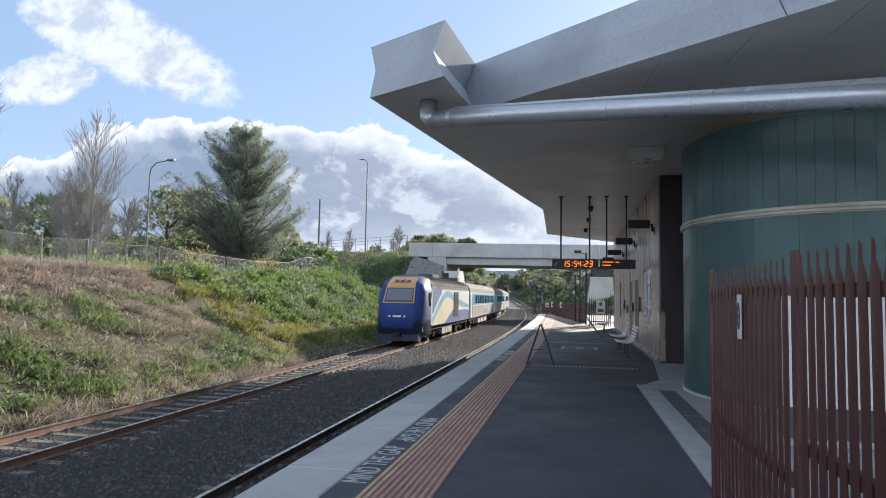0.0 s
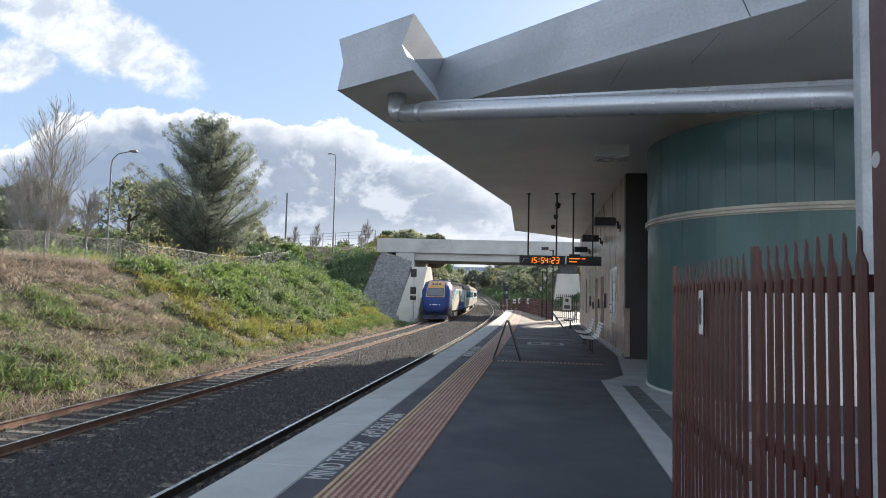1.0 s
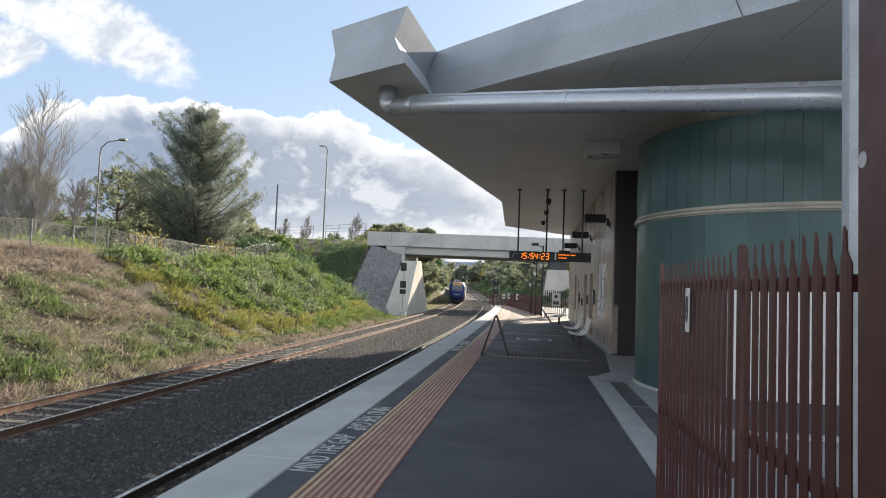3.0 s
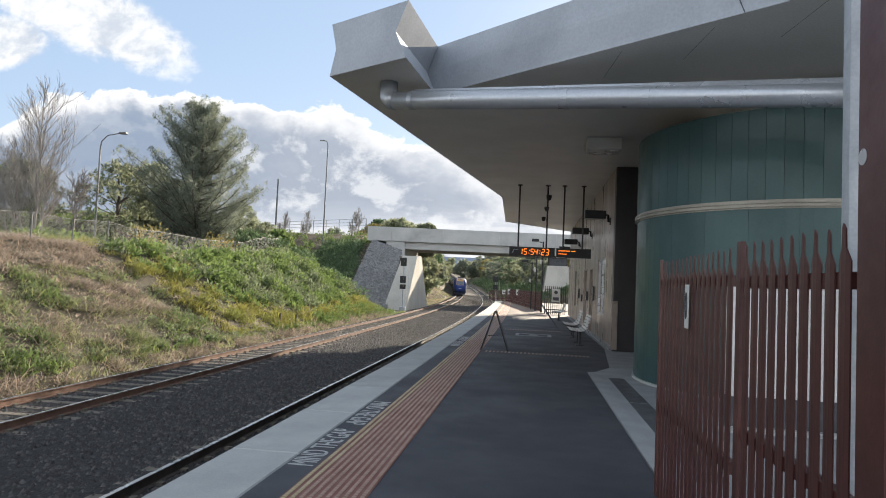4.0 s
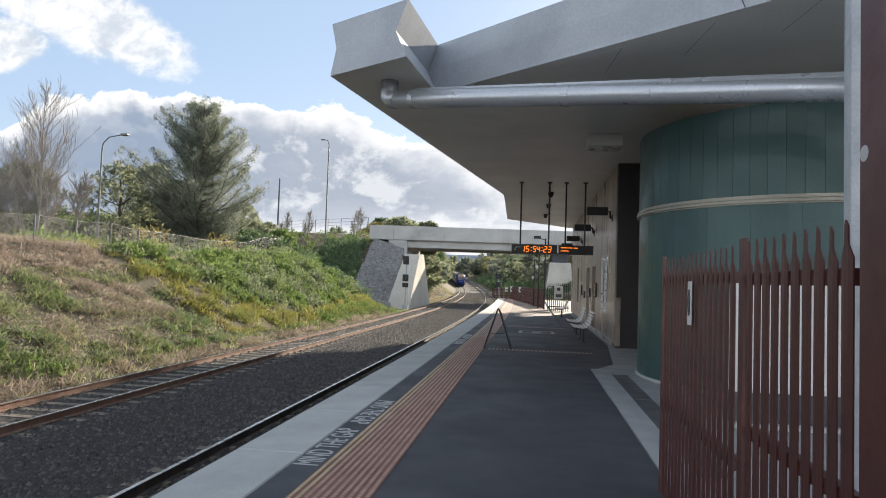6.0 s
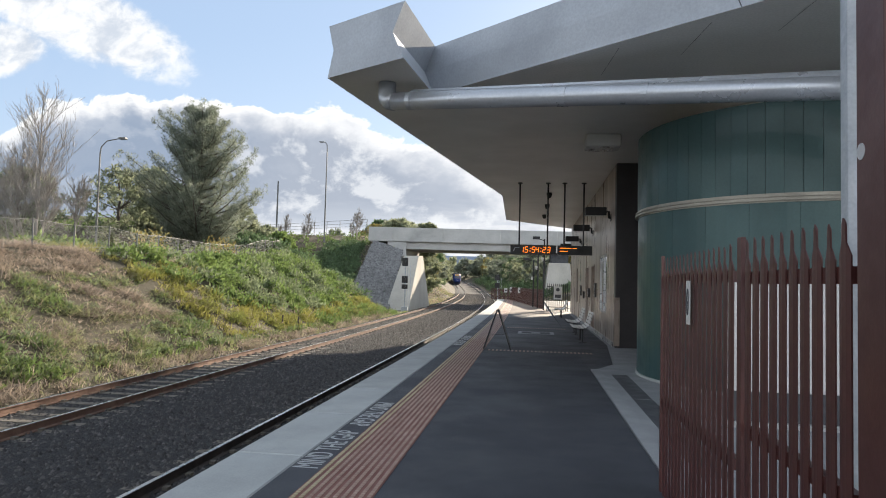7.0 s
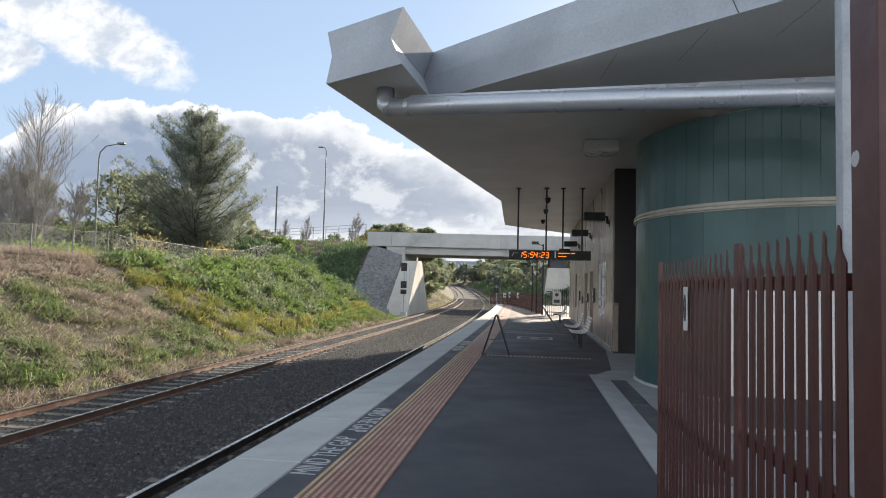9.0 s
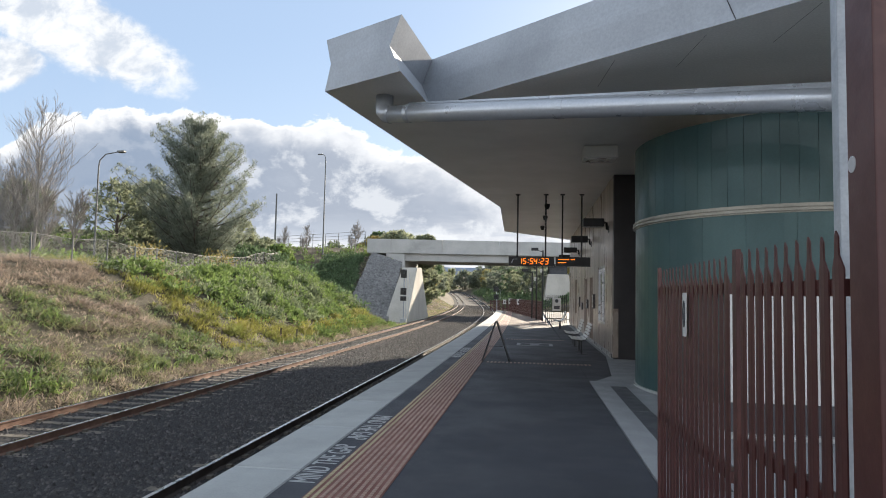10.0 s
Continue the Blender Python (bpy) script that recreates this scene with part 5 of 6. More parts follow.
    tagged(ob, "low green weeds among the grass", "weeds", kind="stuff")
    # bushes beside the pitching and along the crest
    b = scatter(640, -27.0, -14.0, 56.0, 92.0)
    keep = []
    for p in b:
        f = foot_x(p[1])
        edge = -18.3 - 0.19 * (p[1] - 66) if p[1] > 60 else f - 1.0
        if p[0] < edge - 0.6 and p[2] > -0.2:
            keep.append(p)
    keep = np.array(keep)
    ob = leaf_cloud(keep + np.array([0, 0, 0.45]), rng.uniform(0.45, 0.95, len(keep)), 120, 0.145, LEAF_BUSH, "bank_shrubs", squash=0.85, up=0.5)
    tagged(ob, "dark green shrubs covering the bridge embankment", "shrubs", kind="stuff")
    # greenery behind the wire fence
    g = np.concatenate([scatter(520, -60.0, -21.0, 20.0, 75.0), scatter(500, -46.0, -17.5, 60.0, 100.0)])
    g = g[(g[:, 0] < -23.5) | (g[:, 1] < 66)]
    ob = leaf_cloud(g + np.array([0, 0, 0.25]), rng.uniform(0.3, 0.8, len(g)), 40, 0.15, WEED, "crest_weeds", squash=0.6, up=0.5)
    tagged(ob, "green weeds on the flat ground behind the fence", "weeds", kind="stuff")
    yb = []
    for px, py in ((-22.2, 37.0), (-24.0, 38.5), (-21.5, 43.0), (-21.2, 44.0)):
        yb.append((px, py, ground_z(px, py) + 0.7))
    ob = leaf_cloud(yb, 0.9, 170, 0.11, LEAF_YELLOW, "yellow_shrubs", squash=1.0, up=0.4)
    tagged(ob, "yellow flowering shrubs behind the wire fence", "shrubs", kind="stuff")
    # rough grass beyond the bridge
    q = np.concatenate([scatter(5200, -24.0, -10.4, 82.0, 150.0), scatter(4200, -2.2, 16.0, 78.0, 180.0)])
    hz = np.full(len(q), 0.34)
    sel = rng.random(len(q)) < 0.6
    blades("verge_grass", q[sel], hz[sel], hz[sel] * 0.07, 8, 0.9, GRASS_DRY, "straw-coloured grass beyond the bridge", "grass", 0.3)
    blades("verge_green", q[~sel], hz[~sel], hz[~sel] * 0.08, 8, 0.9, GRASS, "green grass beyond the bridge", "grass", 0.3)
    q = []
    for i in range(420):
        yy = 84 + 120 * rng.random() ** 1.3
        side = -1 if rng.random() < 0.45 else 1
        xx = (FAR_C - 5.5 - 6 * rng.random() if side < 0 else NEAR_C + 4.2 + 7 * rng.random()) - off(yy)
        if side < 0 and yy < 100:
            continue
        q.append((xx, yy, ground_z(xx, yy) + 0.35))
    ob = leaf_cloud(q, rng.uniform(0.5, 1.25, len(q)), 70, 0.20, LEAF_BUSH, "trackside_shrubs", squash=0.8, up=0.5)
    tagged(ob, "low green scrub beside the line beyond the bridge", "shrubs", kind="stuff")
    q = []
    for i in range(300):
        yy = 140 + 150 * rng.random()
        xx = (NEAR_C + 4.0 + 12 * rng.random() if rng.random() < 0.7 else FAR_C - 6.0 - 8 * rng.random()) - off(yy)
        q.append((xx, yy, ground_z(xx, yy) + 0.5))
    ob = leaf_cloud(q, rng.uniform(1.0, 2.2, len(q)), 80, 0.34, LEAF_BUSH, "distant_scrub", squash=0.8, up=0.5)
    tagged(ob, "dense green scrub along the far curve of the line", "shrubs", kind="stuff")
    w = scatter(150, -12.9, -11.9, 38.0, 60.0)
    ob = leaf_cloud(w + np.array([0, 0, 0.12]), rng.uniform(0.18, 0.38, len(w)), 50, 0.085, WEED, "foot_weeds", squash=1.1, up=0.8)
    tagged(ob, "upright green weeds at the foot of the slope", "weeds", kind="stuff")
    # stray weeds along the foot
    w = scatter(900, -12.2, -11.2, 10.0, 66.0)
    blades("track_weeds", w, np.full(len(w), 0.22), np.full(len(w), 0.014), 7, 0.5, GRASS, "stray weeds along the edge of the ballast", "weeds", 0.1)


LEAF_BUSH = mat("shrub_foliage", (0.14, 0.205, 0.10), (0.085, 0.135, 0.062), 0.6, scale=0.6, fine=6, bump=0, random_amt=0.45, transl=0.4)
make_embankment_plants()


def limbs(bm, p, d, length, r, depth, rnd, tips, droop=0.0, kids=3, wild=0.5, sides=5):
    pts, radii = [p], [r]
    q, v = Vector(p), Vector(d)
    n = 4
    for i in range(n):
        v = (v + Vector((rnd.uniform(-1, 1), rnd.uniform(-1, 1), rnd.uniform(-0.6, 0.8) - droop)) * 0.14).normalized()
        q = q + v * length / n
        pts.append(q.copy())
        radii.append(r * (1 - 0.55 * (i + 1) / n))
    tube(bm, pts, radii, sides if depth > 1 else 3, caps=False)
    if depth <= 0:
        tips.append(pts[-1])
        return
    for k in range(kids):
        j = rnd.choice((1, 2, 3, 4)) if k else 4
        side = Vector((rnd.uniform(-1, 1), rnd.uniform(-1, 1), rnd.uniform(-0.1, 0.7)))
        nd = (v * (1 - wild) + side * wild + Vector((0, 0, 0.15 - droop))).normalized()
        limbs(bm, pts[j], nd, length * rnd.uniform(0.5, 0.75), radii[j] * 0.7, depth - 1, rnd, tips, droop, kids, wild, sides)
    tips.append(pts[2])


def bare_tree(x, y, height, seed, stems=3, label="leafless winter tree with many thin upright twigs"):
    rnd = random.Random(seed)
    z = ground_z(x, y) - 0.1
    tr = thing("bare_tree", label, "tree", "bare trees")
    bm, twig = bmesh.new(), bmesh.new()

    def shoot(p, d, length, r, level):
        pts, q, v = [p], Vector(p), Vector(d)
        n = 5 if level == 0 else 3
        for i in range(n):
            v = (v + Vector((rnd.uniform(-1, 1), rnd.uniform(-1, 1), 0.5)) * (0.05 if level == 0 else 0.13)).normalized()
            q = q + v * length / n
            pts.append(q.copy())
        tube(bm if level < 2 else twig, pts, [max(r * (1 - 0.8 * i / n), 0.007) for i in range(n + 1)], 6 if level == 0 else (4 if level == 1 else 3), caps=False)
        if level == 3:
            return
        for i in range((28, 7, 4)[level]):
            k = rnd.uniform(0.16 if level == 0 else 0.2, 0.97)
            j = min(int(k * n), n - 1)
            s = pts[j].lerp(pts[j + 1], k * n - j)
            a = rnd.uniform(0, 6.28)
            u = Vector((math.cos(a), math.sin(a), rnd.uniform(-0.2, 0.4)))
            nd = (v * rnd.uniform(0.7, 1.1) + u * rnd.uniform(0.35, 0.62)).normalized()
            shoot(s, nd, length * (0.20 + 0.30 * (1 - k)) * rnd.uniform(0.8, 1.2) if level == 0 else length * rnd.uniform(0.3, 0.55), r * (0.30 if level == 0 else 0.55), level + 1)
    for s in range(stems):
        a = 6.28 * s / stems + rnd.uniform(-0.4, 0.4)
        d = Vector((0.3 * math.cos(a), 0.3 * math.sin(a), 1)).normalized() if s else Vector((0.02, 0.02, 1))
        shoot(Vector((x + 0.15 * math.cos(a), y + 0.15 * math.sin(a), z)), d, height * (1.0 if s == 0 else rnd.uniform(0.55, 0.8)), 0.10 if s == 0 else 0.06, 0)
    part("trunk", bm, TWIG, tr)
    part("crown", twig, TWIG, tr, "bare grey-brown twigs")
    return tr


def leafy_tree(x, y, z, height, radius, seed, material, label, shape, clumps=260, per=60, size=0.3, name="tree", squash=0.55, trunk=0.22, group="", puff=1.0, elong=2.2):
    """Trunk, limbs reaching into the crown and a crown of leaf sprays; shape gives the crown's half-width against height."""
    rnd = random.Random(seed)
    tr = thing(name, label, "tree", group)
    bm = bmesh.new()
    stem = [Vector((x, y, z - 0.2))]
    for k in range(1, 7):
        stem.append(Vector((x + rnd.uniform(-0.15, 0.15) * k / 3, y + rnd.uniform(-0.15, 0.15) * k / 3, z + height * 0.92 * k / 6)))
    tube(bm, stem, [trunk * (1 - 0.14 * k) for k in range(7)], 7, caps=False)
    cs, rs = [], []
    lobes = [(rnd.uniform(0, 6.28), rnd.uniform(0.15, 0.95), rnd.uniform(0.75, 1.2)) for _ in range(9)]
    for i in range(clumps):
        k = rnd.random() ** 0.9
        w = 0.0
        for (a, wa), (b, wb) in zip(shape, shape[1:]):
            if a <= k <= b:
                w = wa + (wb - wa) * (k - a) / (b - a)
        if w < 0.04:
            continue
        a = rnd.uniform(0, 6.28)
        lump = 1.0
        for la, lk, lw in lobes:
            g = math.exp(-((math.cos(a - la) - 1) ** 2) * 3 - ((k - lk) / 0.12) ** 2)
            lump += (lw - 1) * g * 1.3
        q = math.sqrt(rnd.uniform(0.05, 1.0)) * radius * w * lump
        c = Vector((x + q * math.cos(a), y + q * math.sin(a), z + height * k))
        cs.append(c)
        rs.append(radius * rnd.uniform(0.09, 0.17) * puff)
        if i % 3 == 0:
            j = min(5, max(0, int(k * 6 - 0.8)))
            s = stem[j]
            m = (s + c) / 2 + Vector((0, 0, -0.05 * height * rnd.random()))
            tube(bm, [s, m, c], [trunk * 0.22, trunk * 0.14, 0.015], 4, caps=False)
    part("trunk", bm, BARK, tr)
    leaf_cloud([tuple(c) for c in cs], rs, per, size, material, "crown", tr, squash=squash, elong=elong, up=0.35)
    return tr


def plume_tree(x, y, z, height, radius, seed, material, label):
    """A she-oak: a leader with many rising plumes of fine foliage, ragged at the edge."""
    rnd = random.Random(seed)
    tr = thing("tree", label, "tree")
    bm = bmesh.new()
    stem = [Vector((x + 0.25 * math.sin(k * 1.3), y + 0.2 * math.cos(k * 1.7), z - 0.2 + (height * 0.93 + 0.2) * k / 8)) for k in range(9)]
    tube(bm, stem, [0.32 * (1 - 0.11 * k) for k in range(9)], 8, caps=False)
    cs, rs = [], []
    wide = [(0.0, 0.75), (0.12, 0.85), (0.28, 0.95), (0.40, 1.0), (0.46, 0.98), (0.54, 0.82), (0.66, 0.74), (0.78, 0.70), (0.86, 0.56), (0.95, 0.40), (1.0, 0.14)]
    side = math.atan2(29.9, 56.5)
    lobes = [(side + math.pi, 0.58, 0.09, 0.60), (side + math.pi, 0.90, 0.06, 0.75), (side + math.pi, 0.71, 0.05, -0.25), (side + math.pi, 0.12, 0.10, -0.35),
             (side, 0.45, 0.08, 0.22), (side, 0.70, 0.10, 0.40), (side, 0.30, 0.05, -0.18), (side + 2.0, 0.62, 0.1, 0.3), (side - 1.6, 0.4, 0.1, 0.3)]
    for i in range(170):
        k = 0.03 + 0.96 * (i / 169) ** 0.95
        a = i * 2.39996 + rnd.uniform(-0.4, 0.4)
        reach = 0.0
        for (p, wp), (q, wq) in zip(wide, wide[1:]):
            if p <= k <= q:
                reach = radius * (wp + (wq - wp) * (k - p) / (q - p))
        reach *= rnd.choice((rnd.uniform(0.45, 0.8), rnd.uniform(0.75, 1.0), rnd.uniform(0.85, 1.08)))
        for la, lk, lw, gain in lobes:
            reach *= 1 + gain * max(0.0, math.cos(a - la)) ** 2 * math.exp(-((k - lk) / lw) ** 2)
        rise = reach * rnd.uniform(0.3, 0.7) + 0.7 * k
        tip_z = height * k
        j = min(max((tip_z - rise) / (height * 0.93) * 8, 0.1), 7.9)
        s = stem[int(j)].lerp(stem[int(j) + 1], j - int(j))
        d = Vector((math.cos(a), math.sin(a), 0))
        lift = z + tip_z - s.z
        line = []
        for q in range(13):
            t = q / 12
            p = s + d * reach * t * (1.12 - 0.12 * t) + Vector((0, 0, lift * (0.35 * t + 0.65 * t * t)))
            p += Vector((rnd.uniform(-0.10, 0.10), rnd.uniform(-0.10, 0.10), rnd.uniform(-0.06, 0.06))) * t
            line.append(p)
            if t > 0.15:
                for _ in range(3):
                    sp = 0.40 - 0.27 * t
                    cs.append(tuple(p + Vector((rnd.gauss(0, sp), rnd.gauss(0, sp), rnd.gauss(0.12, sp)))))
                    rs.append((0.42 - 0.24 * t) * rnd.uniform(0.6, 1.4))
        tube(bm, line[::2], [0.075 * (1 - 0.14 * q) for q in range(7)], 5, caps=False)
    part("trunk", bm, BARK, tr)
    leaf_cloud(cs, rs, 26, 0.055, material, "crown", tr, squash=1.2, elong=3.6, up=0.8)


ROUND = [(0.0, 0.35), (0.15, 0.75), (0.4, 1.0), (0.65, 0.95), (0.85, 0.65), (1.0, 0.2)]
HIGH = [(0.0, 0.0), (0.56, 0.0), (0.62, 0.7), (0.78, 1.0), (0.9, 0.85), (1.0, 0.3)]
GUM = [(0.0, 0.05), (0.25, 0.2), (0.4, 0.75), (0.6, 1.0), (0.8, 0.85), (1.0, 0.3)]


def make_trees():
    plume_tree(-29.9, 56.5, ground_z(-29.9, 56.5), 13.0, 5.3, 11, LEAF_DARK, "large dark grey-green she-oak with feathery foliage")
    bare_tree(-31.0, 38.0, 9.0, 3, 3)
    bare_tree(-33.8, 39.5, 6.2, 8, 2)
    bare_tree(-37.2, 33.5, 9.4, 5, 3)
    bare_tree(-29.0, 36.0, 4.2, 14, 1)
    bare_tree(-30.6, 41.0, 4.6, 15, 1)
    bare_tree(-35.0, 36.0, 5.0, 16, 1)
    leafy_tree(-38.0, 57.0, ground_z(-38, 57), 7.0, 3.4, 21, LEAF_OLIVE, "rounded olive-green tree behind the fence", ROUND, 90, 46, 0.17)
    for i, (x, y, h, r) in enumerate(((-44, 52, 6.6, 4.2), (-50, 50, 6.0, 4.5), (-57, 52, 6.8, 4.6), (-48, 42, 5.2, 3.6), (-63, 47, 7.5, 5.0), (-33.5, 58, 5.2, 3.2), (-66, 60, 7, 5), (-40, 66, 6, 4))):
        leafy_tree(x, y, ground_z(x, y), h, r, 30 + i, LEAF_OLIVE, "bushy grey-green tree behind the embankment", ROUND, 95, 56, 0.20, group="trees behind the embankment")
    for i, (x, y, h, r) in enumerate(((-26.0, 62, 2.6, 1.8), (-23.5, 60, 2.0, 1.5), (-29, 70, 3.2, 2.2), (-24.5, 68, 2.6, 1.8), (-34, 74, 3.4, 2.6))):
        leafy_tree(x, y, ground_z(x, y), h, r, 50 + i, WEED if i % 2 else LEAF_OLIVE, "low green shrub on the bridge approach", ROUND, 50, 60, 0.17, name="shrub", trunk=0.06, group="approach shrubs")
    for i, (x, y, h) in enumerate(((-36.7, 95, 3.4), (-33.2, 95, 3.6), (-26.0, 96.0, 4.2))):
        bare_tree(x, y, h, 60 + i, 2, "small leafless shrub with thin twigs")
    # behind the bridge
    for i, (x, y, h, r) in enumerate(((-22.5, 112, 6.0, 3.6), (-27.0, 114, 5.0, 3.4), (-18.6, 115, 5.4, 3.2), (-24.5, 118, 6.5, 3.4))):
        leafy_tree(x, y, 6.0, h, r, 70 + i, (LEAF_OLIVE, LEAF_YELLOW, LEAF_OLIVE, LEAF_DARK)[i], "autumn-tinged tree behind the bridge", ROUND, 90, 60, 0.24, group="trees behind the bridge")
    # woods beyond the bridge, either side of the line
    rnd = random.Random(77)
    n = 0
    for i in range(46):
        y = 116 + i * 5.2
        for side in (-1, 1):
            cx = FAR_C - off(y) if side < 0 else NEAR_C - off(y)
            x = cx + side * rnd.uniform(5.5, 9) if i % 2 else cx + side * rnd.uniform(9, 17)
            if side > 0:
                x += 3.5
            h = rnd.uniform(5.5, 9.0) if side < 0 else rnd.uniform(5.0, 8.5)
            m = (LEAF_OLIVE, LEAF_DARK, LEAF_OLIVE, LEAF_DARK, LEAF_YELLOW, LEAF_OLIVE, LEAF_BUSH)[rnd.randrange(7)]
            leafy_tree(x, y, ground_z(x, y), h, h * 0.5, 100 + i * 2 + (side > 0), m, "bushy tree beside the line beyond the bridge", ROUND if rnd.random() < 0.6 else GUM, 58 if i < 22 else 40, 72 if i < 22 else 36, 0.24 if i < 22 else 0.40, group="trackside trees", trunk=0.12)
    for i in range(34):
        y = rnd.uniform(300, 360)
        x = rnd.uniform(-95, 30)
        leafy_tree(x, y, ground_z(x, 320.0), rnd.uniform(7, 12), 6.0, 300 + i, LEAF_OLIVE if i % 2 else LEAF_DARK, "distant tree closing the view", ROUND, 40, 26, 0.8, group="distant trees", trunk=0.2)
    # tall gums added out of view behind the station wing to shade the line
    for i, (x, y, h, r) in enumerate(((4.3, 45.8, 14.3, 3.1), (4.5, 55.0, 15.0, 3.3), (11.0, 58.0, 16.0, 4.6))):
        leafy_tree(x, y, -0.2, h, r, 400 + i, LEAF_OLIVE, "added tall gum tree, hidden behind the wing to shade the line", HIGH, 260, 80, 0.34, group="station gum trees", trunk=0.3)


make_trees()


def make_white_cabinet():
    c = thing("notice_cabinet", "long white notice cabinet on a grey plinth behind the fence", "cabinet")
    part("cabinet_body", B(2.42, 4.05, 8.6, 8.8, 0.42, 1.80), WHITE, c, bevel=0.01)
    part("plinth", B(2.4, 4.0, 8.62, 8.78, 0.0, 0.418), DARK_PAVE, c)
    part("base_slab", B(2.3, 4.1, 8.5, 8.9, 0.0, 0.06), CONCRETE, c)


make_white_cabinet()


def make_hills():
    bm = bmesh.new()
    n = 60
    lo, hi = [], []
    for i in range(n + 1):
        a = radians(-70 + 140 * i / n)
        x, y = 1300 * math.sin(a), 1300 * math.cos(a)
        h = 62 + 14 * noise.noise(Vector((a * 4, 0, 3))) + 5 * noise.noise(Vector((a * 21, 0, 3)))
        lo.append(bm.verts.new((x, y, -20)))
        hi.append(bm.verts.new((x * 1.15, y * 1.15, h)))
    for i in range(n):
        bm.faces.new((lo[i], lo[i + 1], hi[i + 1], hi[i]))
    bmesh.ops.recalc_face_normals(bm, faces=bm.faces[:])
    # distance haze is put into the ridge's blue-grey colour
    ob = finish("distant_hill", bm, mat("haze_tinted_hill", (0.20, 0.25, 0.32), (0.16, 0.20, 0.27), 1.0, scale=0.01, fine=0.2, bump=0))
    tagged(ob, "ridge on the horizon, tinted blue-grey for haze", "hill", kind="structure")


make_hills()

# ---- the train ----
TRAIN = []
T_BLUE = mat("train_blue", (0.022, 0.05, 0.20), (0.018, 0.04, 0.16), 0.6, scale=1, fine=20, bump=0.02, spec=0.25, stain=(0.03, 0.045, 0.14))
T_NAVY = mat("train_dark_blue", (0.015, 0.025, 0.075), (0.012, 0.02, 0.055), 0.4, scale=1, fine=20, bump=0.02)
T_GOLD = mat("train_gold", (0.56, 0.31, 0.10), (0.47, 0.26, 0.09), 0.4, scale=1, fine=20, bump=0.02)
T_CREAM = mat("train_cream", (0.72, 0.64, 0.45), (0.62, 0.55, 0.38), 0.4, scale=1, fine=20, bump=0.02, stain=(0.45, 0.38, 0.26))
T_AQUA = mat("train_aqua", (0.16, 0.38, 0.46), (0.13, 0.32, 0.40), 0.4, scale=1, fine=20, bump=0.02)
T_WHITE = mat("train_white", (0.66, 0.67, 0.66), (0.56, 0.57, 0.56), 0.4, scale=1, fine=20, bump=0.02)
T_ROOF = mat("train_roof", (0.10, 0.10, 0.095), (0.065, 0.066, 0.065), 0.9, metal=0.0, spec=0.12, scale=2, fine=20, bump=0.1)
T_STEEL = mat("corrugated_stainless", (0.42, 0.39, 0.34), (0.32, 0.295, 0.26), 0.6, metal=0.3, spec=0.25, scale=1, fine=20, bump=0.03)
T_BAND = mat("train_light_blue", (0.12, 0.36, 0.58), (0.10, 0.30, 0.50), 0.35, scale=1, fine=20, bump=0.02)
UNDER = mat("underframe_grime", (0.045, 0.042, 0.04), (0.03, 0.028, 0.027), 0.95, spec=0.08, scale=3, fine=30, bump=0.2)
GREY_BOX = mat("underframe_tank", (0.36, 0.34, 0.30), (0.26, 0.24, 0.21), 0.7, scale=3, fine=30, bump=0.1)
WHEEL = mat("wheel_steel", (0.16, 0.13, 0.11), (0.10, 0.08, 0.07), 0.5, metal=0.6, scale=5, fine=30)


def add_bogie(car, y):
    bo = part("bogie", box(box(B(-1.12, -0.98, y - 1.5, y + 1.5, 0.45, 0.72), 0.98, 1.12, y - 1.5, y + 1.5, 0.45, 0.72), -0.98, 0.98, y - 0.25, y + 0.25, 0.5, 0.75), UNDER, car)
    for q in (-1.2, 1.2):
        for s in (-1, 1):
            part("wheel", T([(s * 0.70, y + q, 0.46), (s * 0.83, y + q, 0.46)], 0.455, 20), WHEEL, bo)
            part("axle_box", B(s * 1.06 - 0.12, s * 1.06 + 0.12, y + q - 0.16, y + q + 0.16, 0.3, 0.62), UNDER, bo)
        part("axle", T([(-0.7, y + q, 0.46), (0.7, y + q, 0.46)], 0.08, 8), WHEEL, bo)


def cab_section(s, L):
    """Half outline (x, z) of the power car, s metres from the nose tip."""
    zt = min(3.90, 1.85 + 1.55 * min(s, 1.0) + 0.36 * min(max(s - 1.0, 0), 1.4)) if s > 0.05 else 1.7
    zt = min(zt, 3.90)
    w = 1.0 + 0.45 * min(s / 1.5, 1.0) ** 0.6
    zb = 0.95 - 0.6 * min(s / 0.35, 1.0)
    k = min(s / 2.0, 1.0)
    sh = zt - 0.22 - 0.55 * k
    return [(0.0, zb), (w * 0.80, zb), (w * 0.95, zb + 0.28), (w, min(1.35, zt - 0.3)), (w * (0.90 + 0.09 * k), max(sh, 1.4)), (w * (0.76 + 0.08 * k), zt - 0.18 * (0.4 + 0.6 * k) - 0.03), (w * 0.55, zt - 0.03), (0.0, zt)]


